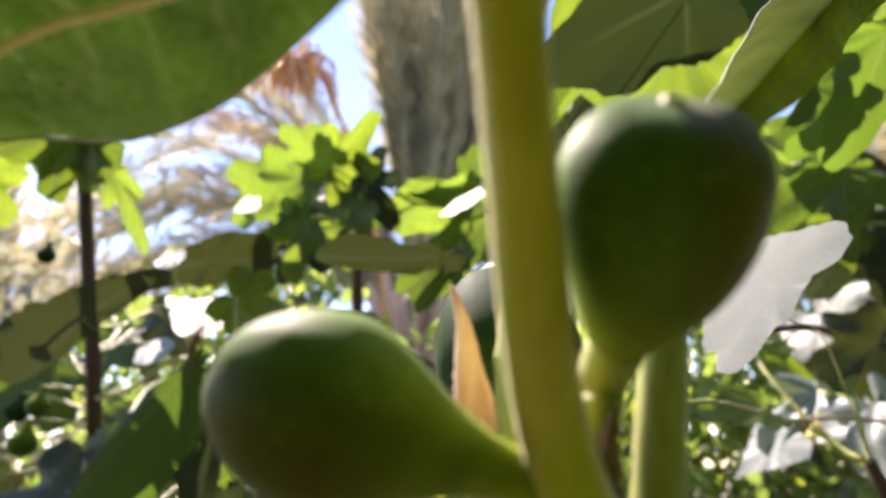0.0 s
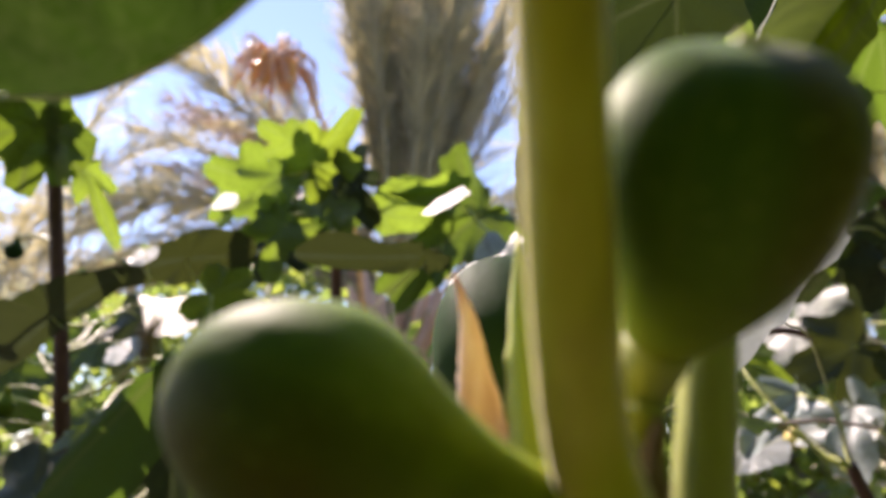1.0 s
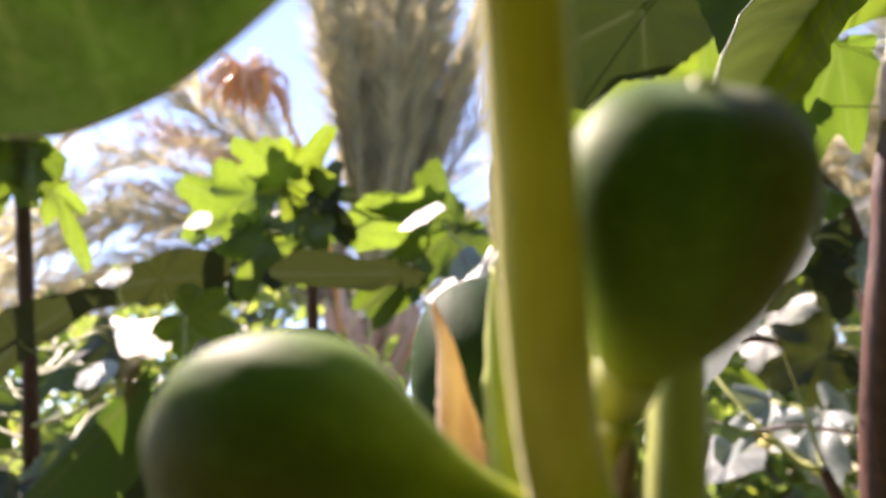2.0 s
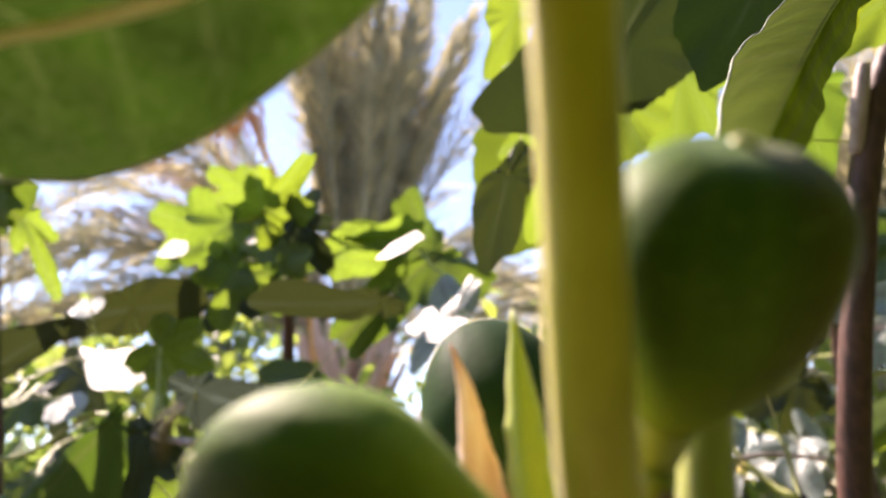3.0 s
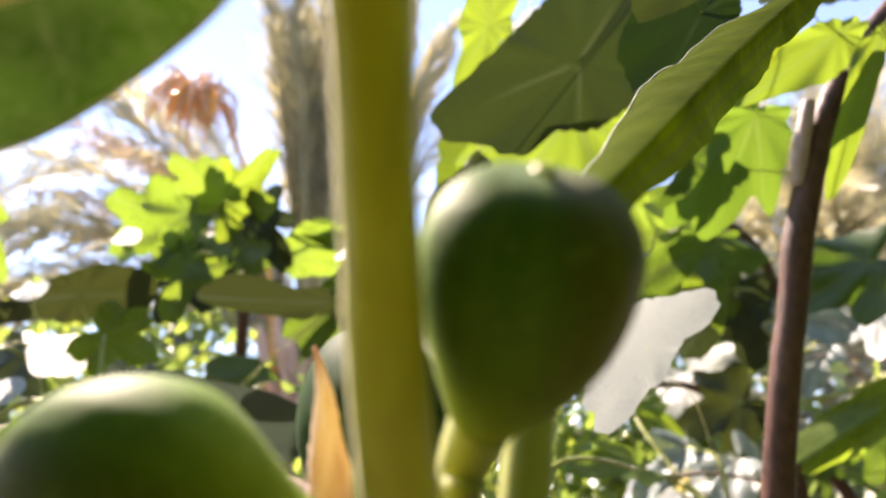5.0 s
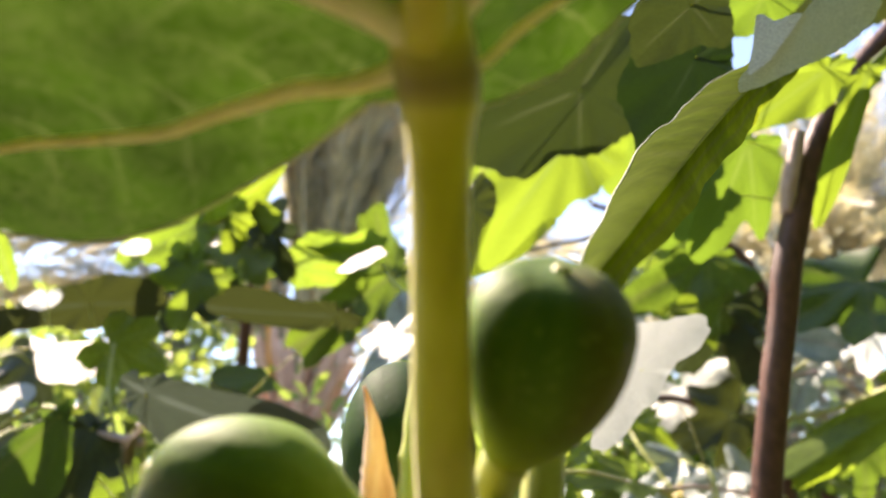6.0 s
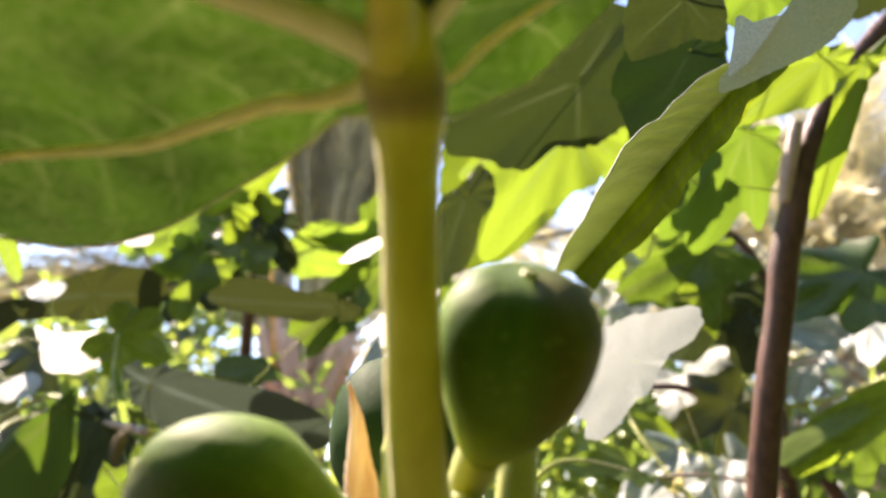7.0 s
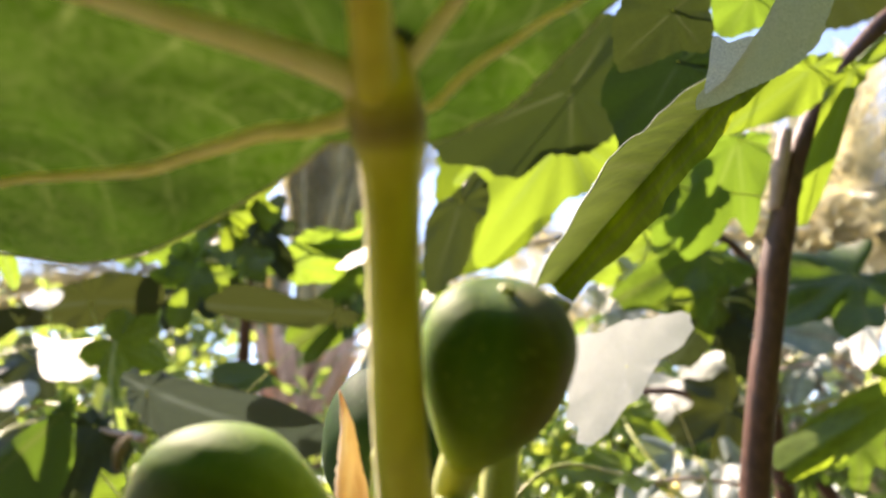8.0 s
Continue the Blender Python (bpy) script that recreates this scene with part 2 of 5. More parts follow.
def smooth_line(points, steps):
    """A smooth curve through the points (Catmull-Rom); each point may carry a radius as its fourth number."""
    p = [np.array(q, float) for q in points]
    p = [2 * p[0] - p[1], *p, 2 * p[-1] - p[-2]]
    out = []
    for a, b, c, d in zip(p, p[1:], p[2:], p[3:]):
        for k in range(steps):
            t = k / steps
            out.append(0.5 * (2 * b + (c - a) * t + (2 * a - 5 * b + 4 * c - d) * t * t + (3 * b - a - 3 * c + d) * t ** 3))
    out.append(p[-2])
    return out


def tube(bm, points, steps=6, sides=12, lumps=0.0, flat=1.0, node=None):
    """A round stem through points (x, y, z, radius), closed at both ends. node: where along it (0 to 1) a dark ring sits."""
    line = smooth_line(points, steps)
    layer = bm.verts.layers.float.get("node") or bm.verts.layers.float.new("node")
    rings = []
    side = None
    for i, q in enumerate(line):
        here, r = Vector(q[:3]), max(q[3], 1e-5)
        ahead = Vector(line[min(i + 1, len(line) - 1)][:3]) - Vector(line[max(i - 1, 0)][:3])
        ahead.normalize()
        if side is None:
            side = ahead.orthogonal().normalized()
        side = (side - ahead * side.dot(ahead)).normalized()
        other = ahead.cross(side)
        ring = []
        for k in range(sides):
            a = 2 * math.pi * k / sides
            w = side * math.cos(a) + other * math.sin(a) * flat
            rr = r * (1 + lumps * noise.noise((here + w * r) * (0.6 / r)))
            vert = bm.verts.new(here + w * rr)
            if node is not None:
                f = i / (len(line) - 1)
                vert[layer] = max(0.0, 1 - abs(f - node) / 0.07) ** 0.6
            ring.append(vert)
        rings.append(ring)
    for a, b in zip(rings, rings[1:]):
        for k in range(sides):
            bm.faces.new((a[k], a[(k + 1) % sides], b[(k + 1) % sides], b[k]))
    bm.faces.new(rings[0][::-1])
    bm.faces.new(rings[-1])
    return bm


def stem(points, **kw):
    return tube(bmesh.new(), points, **kw)


def leaf_outline(theta, lobes, floor, sinus):
    """How far a leaf reaches from its hub in the direction theta from the midrib."""
    a = abs(theta)
    r = floor
    for at, length, wide in lobes:
        r = max(r, floor + (length - floor) * math.exp(-abs((a - at) / wide) ** 2.8))
    close = max(0.0, (a - 2.45) / (math.pi - 2.45))
    return r * (1 - close) + sinus * close


LOBES = {
    0: (((0.0, 1.0, 0.34), (0.95, 0.84, 0.3), (1.85, 0.55, 0.4)), 0.4, 0.1),
    1: (((0.0, 1.0, 0.42), (0.8, 0.62, 0.5), (1.8, 0.36, 0.6)), 0.3, 0.06),
    2: (((0.0, 1.0, 0.26), (0.7, 0.45, 0.4), (1.7, 0.24, 0.5)), 0.18, 0.05),
    5: (((0.0, 0.62, 0.5), (0.85, 1.0, 0.34), (1.9, 0.4, 0.5)), 0.35, 0.08),
    4: (((0.0, 1.0, 0.6), (1.1, 0.5, 0.5), (2.0, 0.2, 0.6)), 0.12, 0.03),
    3: (((0.0, 1.0, 0.44), (1.0, 0.9, 0.4), (1.95, 0.62, 0.45)), 0.5, 0.12),
}


def leaf_mesh(shape, seed, rings=12, spokes=88, fold=0.25, droop=0.25, wave=0.08):
    """A lobed fig leaf in its own plane: hub at 0, tip at (0, 1, 0), upper face to +z; veins in an attribute."""
    lobes, floor, sinus = LOBES[shape]
    rnd = random.Random(seed)
    bm = bmesh.new()
    layer = bm.verts.layers.float.new("vein")
    hub = bm.verts.new((0, 0, 0))
    hub[layer] = 1
    ph = [rnd.uniform(0, 6.3) for _ in range(6)]
    tilt = rnd.uniform(-0.25, 0.25)
    grid = []
    for k in range(spokes + 1):
        th = -math.pi + 2 * math.pi * k / spokes
        reach = leaf_outline(th, lobes, floor, sinus)
        reach *= 1 + 0.035 * math.sin(th * 17 + ph[0]) + 0.025 * math.sin(th * 29 + ph[1]) + 0.05 * math.sin(th * 3 + ph[2])
        row = []
        for j in range(1, rings + 1):
            f = j / rings
            r = reach * f ** 0.85
            x, y = r * math.sin(th), r * math.cos(th)
            z = fold * abs(x) + tilt * x - droop * (y * abs(y) * 0.8 + 0.8 * x * x)
            z += wave * f * f * (math.sin(th * 5 + ph[3]) + 0.6 * math.sin(th * 9 + ph[4]))
            z += 0.03 * math.sin(9 * x + ph[5]) * math.sin(8 * y)
            v = bm.verts.new((x, y, z))
            near = 9.0
            for at, length, _ in lobes:
                for s in ((at, -at) if at else (0.0,)):
                    if math.cos(th - s) > 0:
                        near = min(near, abs(r * math.sin(th - s)) / (0.022 * (1.15 - min(1, r / length))))
            v[layer] = max(0.0, 1 - near) ** 0.7 * 0.8
            row.append(v)
        grid.append(row)
    for a, b in zip(grid, grid[1:]):
        bm.faces.new((hub, b[0], a[0]))
        for j in range(rings - 1):
            bm.faces.new((a[j], b[j], b[j + 1], a[j + 1]))
    return bm


def leaf_pose(base, tip, up, wide):
    """Where a leaf with its hub at base, its tip at tip and its upper face towards up lies."""
    base, tip = Vector(base), Vector(tip)
    y = tip - base
    size = y.length
    y.normalize()
    z = Vector(up)
    z = (z - y * z.dot(y)).normalized()
    x = y.cross(z)
    m = Matrix((x, y, z)).transposed().to_4x4()
    return Matrix.Translation(base) @ m @ Matrix.Diagonal((size * wide, size, size, 1))


# adult, mature, olive, deep, slate carry painted shade; shine, pale, silver painted light
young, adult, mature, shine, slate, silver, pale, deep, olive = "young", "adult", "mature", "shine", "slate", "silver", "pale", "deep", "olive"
KINDS = {young: YOUNG_LEAF, adult: HALF_SHADE_LEAF, mature: SHADE_TONED_LEAF, shine: SUN_GLARE_LEAF, slate: SLATE_SHADE_LEAF, silver: SKY_SHEEN_FACE, pale: PAINTED_SUN_FACE, deep: DEEP_SHADE_LEAF, olive: OLIVE_SHADE_LEAF}
LEAF_DATA = {}
LINES = {}
turn = random.Random(11)


def grow(branch, base, tip, up, wide, kind, shape):
    """One leaf with its stalk on a branch; leaves of a kind share a few meshes."""
    key = (kind, shape, turn.randrange(3))
    if key not in LEAF_DATA:
        bm = leaf_mesh(shape, hash_of(key), fold=turn.uniform(0.1, 0.35), droop=turn.uniform(0.1, 0.35), wave=turn.uniform(0.04, 0.09))
        LEAF_DATA[key] = mesh_of("leaf", bm, KINDS[kind])
    ob = new("leaf", LEAF_DATA[key])
    m = leaf_pose(base, tip, up, wide)
    adopt(ob, branch, m)
    tagged(ob, "lime green young fig leaf" if kind == young else "mid green fig leaf" if kind == adult else "fig leaf with shade painted dark green" if kind == mature else "fig leaf with sun glare painted white")
    # the stalk runs from the hub back to the nearest place on the branch
    b = Vector(base)
    at = min((Vector(q[:3]) for q in LINES[branch.name]), key=lambda q: (q - b).length + 0.6 * max(0, q.z - b.z))
    back = (b - Vector(tip)).normalized() * (b - Vector(tip)).length * 0.25
    mid = b + back + (at - b) * 0.35
    r = 0.0016 + 0.010 * (b - Vector(tip)).length
    stalk = stem([(*at, r * 1.3), (*((at + mid) / 2 - Vector((0, 0, 0.01))), r), (*mid, r), (*b, r * 0.9)], steps=4, sides=7)
    sub = part("leaf_stalk", stalk, SHOOT, ob)
    return ob


def broad_leaf(branch, hub, tip, up, reach, kind, label, seed):
    """A single leaf with lobes of its own: reach gives degrees round the hub from the midrib and centimetres."""
    rnd = random.Random(seed)
    corners = [(r * math.sin(radians(d)), r * math.cos(radians(d))) for d, r in reach]
    size = max(r for _, r in reach)
    bm = bmesh.new()
    layer = bm.verts.layers.float.new("vein")
    ribs = [reach[i] for i in range(len(reach)) if reach[i][1] > reach[i - 1][1] and reach[i][1] >= reach[(i + 1) % len(reach)][1]]
    centre = bm.verts.new((0, 0, 0))
    spokes, rings = 144, 14
    ph = [rnd.uniform(0, 6.3) for _ in range(4)]
    bend, fold, wave = rnd.uniform(0.05, 0.12), rnd.uniform(0.03, 0.10), 0.025
    # the leaves with painted glare or sheen stay nearly flat
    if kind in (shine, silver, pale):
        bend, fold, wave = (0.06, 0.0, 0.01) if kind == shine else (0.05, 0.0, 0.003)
    rim = []
    for k in range(spokes):
        th = 2 * math.pi * k / spokes
        dx, dy = math.sin(th), math.cos(th)
        far = 0.02 * size
        for (ax, ay), (bx, by) in zip(corners, corners[1:] + corners[:1]):
            ex, ey = bx - ax, by - ay
            det = ex * dy - ey * dx
            if abs(det) > 1e-9:
                s = (ay * dx - ax * dy) / det
                r = (ax * dx + ay * dy) + s * (ex * dx + ey * dy)
                if 0 <= s <= 1 and r > far:
                    far = r
        rim.append(far)
    for _ in range(3):
        rim = [(rim[i - 1] + 2 * rim[i] + rim[(i + 1) % spokes]) / 4 for i in range(spokes)]
    grid = []
    for k in range(spokes):
        th = 2 * math.pi * k / spokes
        row = []
        for j in range(1, rings + 1):
            f = j / rings
            r = rim[k] * f ** 0.85 * (1 + 0.012 * math.sin(th * 23 + ph[0]) + 0.012 * math.sin(th * 37 + ph[1]))
            x, y = r * math.sin(th), r * math.cos(th)
            g = r / size
            z = size * (fold * abs(x) / size - bend * g * g + wave * f * f * (math.sin(th * 5 + ph[2]) + 0.7 * math.sin(th * 11 + ph[3])))
            v = bm.verts.new((x, y, z))
            near = 9.0
            for d, length in ribs:
                w = th - radians(d)
                if math.cos(w) > 0:
                    near = min(near, abs(r * math.sin(w)) / (0.02 * size * (1.15 - min(1, r / length))))
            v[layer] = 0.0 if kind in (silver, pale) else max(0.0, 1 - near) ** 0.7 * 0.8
            row.append(v)
        grid.append(row)
    for a, b in zip(grid, grid[1:] + grid[:1]):
        bm.faces.new((centre, b[0], a[0]))
        for j in range(rings - 1):
            bm.faces.new((a[j], b[j], b[j + 1], a[j + 1]))
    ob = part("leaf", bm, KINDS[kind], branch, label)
    m = leaf_pose(hub, tip, up, 1.0)
    m = m @ Matrix.Scale(0.01 / (Vector(tip) - Vector(hub)).length, 4)
    ob.matrix_basis = m
    if branch.name in LINES:
        b = Vector(hub)
        at = min((Vector(q[:3]) for q in LINES[branch.name]), key=lambda q: (q - b).length)
        if (at - b).length > 0.16:
            at = Vector(LINES[branch.name][-1][:3])
        part("leaf_stalk", stem([(*at, 0.0013), (*(at.lerp(b, 0.5) + Vector((0, 0, 0.12)) * max(0.0, (at - b).length - 0.12)), 0.0006), (*at.lerp(b, 0.9), 0.0006), (*b, 0.0010)], steps=4, sides=7), SHOOT, ob)
    return ob


def hash_of(key):
    return sum(ord(c) for c in key[0]) * 31 + key[1] * 7 + key[2]


def branch(name, points, label, material, sides=12, lumps=0.1):
    """A woody branch that rises from the ground; leaves are grown on it afterwards."""
    ob = thing(name, points[0][:3], label, "branch", "fig branches")
    LINES[ob.name] = smooth_line(points, 10)
    part("stem", stem(points, steps=8, sides=sides, lumps=lumps), material, ob)
    return ob


def fig_mesh(neck, end, fat, seed=0, rows=56, sides=64, brown_side=None, middle=()):
    """A pear-shaped fig from the neck's foot to the eye at its end, with faint ribs; middle: points that its bent axis passes."""
    bent = bool(middle)
    line = [Vector(q) for q in smooth_line([neck, *middle, end], 12)]
    long = sum((b - a).length for a, b in zip(line, line[1:]))
    side = (Vector(end) - Vector(neck)).orthogonal().normalized()
    bm = bmesh.new()
    la, lr, lb = (bm.verts.layers.float.new(x) for x in ("along", "rib", "brown_side"))
    warm = Vector(brown_side).normalized() if brown_side else None
    peak, cap = (0.704, 2.24) if bent else (0.62, 2.0)
    marks = np.cumsum([0.0] + [(b - a).length / long for a, b in zip(line, line[1:])])
    rings = []
    for i in range(rows + 1):
        f = i / rows
        here = Vector([float(np.interp(f, marks, [p[c] for p in line])) for c in range(3)])
        k = min(int(np.searchsorted(marks, f)), len(line) - 2)
        axis = (line[min(k + 2, len(line) - 1)] - line[max(k - 2, 0)]).normalized()
        side = (side - axis * side.dot(axis)).normalized()
        other = axis.cross(side)
        # neck, swelling belly, flattened eye
        if f > peak:
            belly = max(0.0, 1 - ((f - peak) / (1 - peak)) ** cap) ** (1 / cap)
        elif bent:
            belly = max(0.22, math.sin(math.pi / 2 * f / peak))
        else:
            s = max(0.0, f - 0.06) / 0.56
            belly = 0.26 + 0.74 * math.sin(math.pi / 2 * s ** 1.75) ** 1.15
        r = fat / 2 * belly
        dip = -0.02 * long * math.exp(-((1 - f) / 0.02) ** 2)
        ring = []
        for k in range(sides):
            a = 2 * math.pi * k / sides
            w = side * math.cos(a) + other * math.sin(a)
            rib = 0.5 + 0.5 * math.cos(a * 13 + 2 * math.sin(a * 3 + seed))
            rr = r * (1 + 0.008 * rib + 0.03 * noise.noise(w * 1.3 + axis * f * 2 + Vector((seed, 0, 0))))
            v = bm.verts.new(here + axis * dip + w * rr)
            v[la], v[lr] = f, rib
            # browner where the skin faces the given direction, not at the neck
            if warm:
                v[lb] = 0.9 * min(1.0, max(0.0, (f - 0.3) / 0.25)) * min(1.0, max(0.0, (w.dot(warm) - 0.25 + 0.15 * noise.noise(w * 2)) / 0.5))
            ring.append(v)
        rings.append(ring)
    for a, b in zip(rings, rings[1:]):
        for k in range(sides):
            bm.faces.new((a[k], a[(k + 1) % sides], b[(k + 1) % sides], b[k]))
    bm.faces.new(rings[0][::-1])
    bm.faces.new(rings[-1])
    return bm


def eye_mesh(neck, end, size, n=9):
    """The eye of a fig: a low scalloped knob of small scales round a pit."""
    neck, end = Vector(neck), Vector(end)
    axis = (end - neck).normalized()
    side = axis.orthogonal().normalized()
    other = axis.cross(side)
    bm = bmesh.new()
    pit = bm.verts.new(end + axis * size * 0.05)
    rings = []
    for out, rise, notch in ((0.35, 0.22, 0.3), (0.7, 0.16, 0.2), (1.0, -0.08, 0.12), (1.1, -0.5, 0.0)):
        ring = []
        for k in range(4 * n):
            a = math.pi * k / (2 * n)
            w = side * math.cos(a) + other * math.sin(a)
            petal = abs(math.cos(n * a / 2))
            ring.append(bm.verts.new(end + w * size * out * (1 - notch * (1 - petal)) + axis * size * (rise + 0.08 * petal)))
        rings.append(ring)
    for k in range(4 * n):
        bm.faces.new((pit, rings[0][k - 1], rings[0][k]))
        for a, b in zip(rings, rings[1:]):
            bm.faces.new((a[k - 1], b[k - 1], b[k], a[k]))
    return bm


def hang_fig(parent, neck, end, fat, seed, label, skin=None, brown_side=None, rows=56, sides=64, middle=()):
    ob = part("fig", fig_mesh(neck, end, fat, seed, rows, sides, brown_side, middle), skin or FIG_SKIN, parent, label)
    part("eye", eye_mesh(neck, end, fat * 0.048), SHOOT, ob, "small green scales at the eye")
    return ob


# ---- ground ----
bm = bmesh.new()
rows = []
steps = [-600, -120, -40, -18] + [x * 0.75 for x in range(-16, 17)] + [18, 40, 120, 600]
for y in steps:
    rows.append([bm.verts.new((x, y, 0.09 * noise.noise((x * 0.5, y * 0.5, 0)) if abs(x) < 20 and abs(y) < 20 else 0.0)) for x in steps])
for a, b in zip(rows, rows[1:]):
    for j in range(len(steps) - 1):
        bm.faces.new((a[j], a[j + 1], b[j + 1], b[j]))
tagged(new("ground", mesh_of("ground", bm, SOIL)), "dry brown garden soil with scattered litter", "ground", kind="structure")

# ---- the fig shoot before the camera ----
shoot = thing("fig_shoot", (0.02, 0.16, 0.0), "leafy green fig shoot bearing unripe green figs", "fig plant")
part("stem", stem([(0.03, 0.16, 0.0, 0.016), (0.026, 0.15, 0.5, 0.014), (0.022, 0.125, 1.1, 0.011), (0.02, 0.105, 1.40, 0.0085), (0.0185, 0.098, 1.47, 0.0075), (0.019, 0.104, 1.492, 0.006)], steps=10, sides=20, lumps=0.05), SHOOT, shoot, "green stem of the shoot")
HUB = Vector((0.0032, 0.0438, 1.5574))
petiole = part("petiole", stem([(0.0196, 0.0979, 1.4720, 0.0066), (0.0181, 0.0869, 1.4880, 0.0047), (0.0135, 0.0839, 1.5032, 0.0045), (0.0103, 0.0731, 1.5174, 0.0042), (0.0078, 0.0609, 1.5342, 0.0039), (0.0063, 0.0530, 1.5472, 0.0041), (0.0054, 0.0487, 1.5535, 0.0053), (0.0032, 0.0430, 1.5590, 0.0050), (0.0022, 0.0400, 1.5640, 0.0040)], steps=10, sides=28, lumps=0.03, node=0.78), PETIOLE, shoot, "thick yellow-green leaf stalk")

# the great leaf: midrib and the two half blades, which fold up from it
MID, RIGHT, LEFT = Vector((-0.15, -0.955, 0.25)), Vector((0.862, 0.0, 0.507)), Vector((0.987, -0.16, 0.0))
# each main vein: degrees from the midrib at growing distances (cm) from the hub, thickness at both ends (mm)
VEINS = (
    ((-142, -129, -113, -112, -113, -111, -109, -108), (0.4, 1.0, 1.6, 2.7, 3.9, 5.4, 6.5, 8.8), 1.6, 0.6),
    ((-56, -57, -61, -65, -70, -73), (0.2, 0.6, 1.3, 2.2, 5.0, 9.8), 2.5, 0.9),
    ((0, 0, 0, 0), (0.1, 2.0, 6.0, 11.2), 3.6, 0.6),
    ((70, 63, 53, 46, 42), (0.2, 0.5, 1.1, 3.0, 8.6), 1.8, 0.6),
    ((140, 130, 101, 88, 82), (0.5, 1.0, 1.5, 2.6, 6.0), 1.0, 0.4),
)


def vein_way(vein, rho):
    return float(np.interp(rho * 100, vein[1], vein[0]))


REACH_DEG = (-178, -150, -142, -139, -134, -129, -122, -113, -96, -88, -74, -35, 0, 35, 55, 70, 90, 98, 106, 123, 145, 160, 178)
REACH_CM = (0.95, 1.05, 1.3, 2.6, 3.9, 5.1, 8.2, 9.5, 7.6, 7.4, 11, 8, 12, 10, 6.2, 7, 4.6, 3.8, 3.15, 2.4, 1.85, 1.15, 0.95)


def blade_reach(deg):
    return float(np.interp(deg, REACH_DEG, REACH_CM)) / 100 * (1 + 0.012 * math.sin(deg * 0.9) + 0.012 * math.sin(deg * 0.37 + 1))


def blade_point(deg, rho):
    th = radians(deg)
    lat = RIGHT if deg > 0 else LEFT
    p = HUB + rho * (math.cos(th) * MID + math.sin(th) * lat)
    return p + Vector((0, 0, -1)) * 0.0011 * math.sin(deg * 0.16 + rho * 60) * (rho / 0.03) ** 1.2


bm = bmesh.new()
lv = bm.verts.layers.float.new("vein")
hubv = bm.verts.new(HUB)
hubv[lv] = 1
SP, RG = 640, 100
grid = []
for k in range(SP + 1):
    deg = -178 + 356 * k / SP
    reach = blade_reach(deg)
    row = []
    for j in range(1, RG + 1):
        rho = reach * (j / RG) ** 0.9
        p = blade_point(deg, rho)
        near = 9.0
        for vein in VEINS:
            d = radians(deg - vein_way(vein, rho))
            length = vein[1][-1] / 100
            if abs(d) < 1.0:
                u, w = rho * math.cos(d), rho * math.sin(d)
                near = min(near, abs(w) / (0.0013 * (1.2 - min(1.1, u / length))))
                # side veins leave the vein at even steps and bend towards the margin
                f = abs(w) / 0.019
                step = (u - 0.007 * f - 0.008 * f * f + 0.0006 * math.sin(f * 6 + u * 90) + (0.003 if w > 0 else 0)) / 0.0118
                if f < 1.4 and abs(d) < 0.7:
                    near = min(near, 0.35 + 0.45 * f + abs(step - round(step)) * 0.0118 / 0.0009)
        vert = bm.verts.new(p)
        vert[lv] = max(0.0, 1 - near)
        row.append(vert)
    grid.append(row)
for a, b in zip(grid, grid[1:]):
    bm.faces.new((hubv, b[0], a[0]))
    for j in range(RG - 1):
        bm.faces.new((a[j], b[j], b[j + 1], a[j + 1]))
bm.normal_update()
blade = part("leaf_blade", bm, NEAR_LEAF, shoot, "broad translucent green leaf blade seen from below")
for vein in VEINS:
    line = []
    for k in range(13):
        f = k / 12
        rho = (vein[1][0] + (vein[1][-1] - vein[1][0]) * f ** 1.3) / 100
        r = (vein[2] + (vein[3] - vein[2]) * f ** 0.7) / 1000
        p = blade_point(vein_way(vein, rho), rho) + Vector((0, 0, -0.35)) * r
        line.append((*p, r))
    part("vein" if vein[0][0] else "midrib", stem(line, steps=4, sides=12, lumps=0.06), VEIN if vein[0][0] else PETIOLE, blade, "raised buff-coloured vein" if vein[0][0] else "thick yellow-green midrib")
rim = [(*blade_point(-178 + 356 * k / 120, blade_reach(-178 + 356 * k / 120)), 0.00036) for k in range(121)]
part("leaf_margin", stem(rim, steps=3, sides=6), RIM, blade, "thin pale leaf margin")

hang_fig(shoot, (0.0217, 0.0907, 1.5107), (0.0255, 0.0634, 1.5374), 0.0249, 1.0, "plump unripe green fig standing upright", brown_side=(0.88, -0.47, -0.05), middle=((0.0253, 0.0766, 1.5246),))
part("fig_stalk", stem([(0.0229, 0.0868, 1.5142, 0.0040), (0.0216, 0.0900, 1.5102, 0.0035), (0.0203, 0.0905, 1.5060, 0.0026), (0.0188, 0.0905, 1.5020, 0.0021), (0.0165, 0.0905, 1.4980, 0.0022)], steps=6, sides=16), SHOOT, shoot, "short green stalk of the fig")
hang_fig(shoot, (0.0130, 0.0875, 1.4966), (-0.0310, 0.0898, 1.5116), 0.0262, 2.0, "unripe green fig pointing sideways", brown_side=(0.3, -0.6, -0.75))
hang_fig(shoot, (0.0168, 0.1153, 1.4877), (0.0111, 0.1451, 1.5395), 0.0296, 3.0, "grey-green unripe fig behind the stalk, shade toned into its skin", skin=SHADE_TONED_FIG_SKIN)


def horn(points, flat, name, material, label):
    """A slender pointed sheath that tapers to its tip."""
    bm = stem(points, steps=8, sides=20, flat=flat, lumps=0.16)
    la = bm.verts.layers.float.new("along")
    z0, z1 = points[0][2], points[-1][2]
    for v in bm.verts:
        v[la] = (v.co.z - z0) / (z1 - z0)
    return part(name, bm, material, shoot, label)


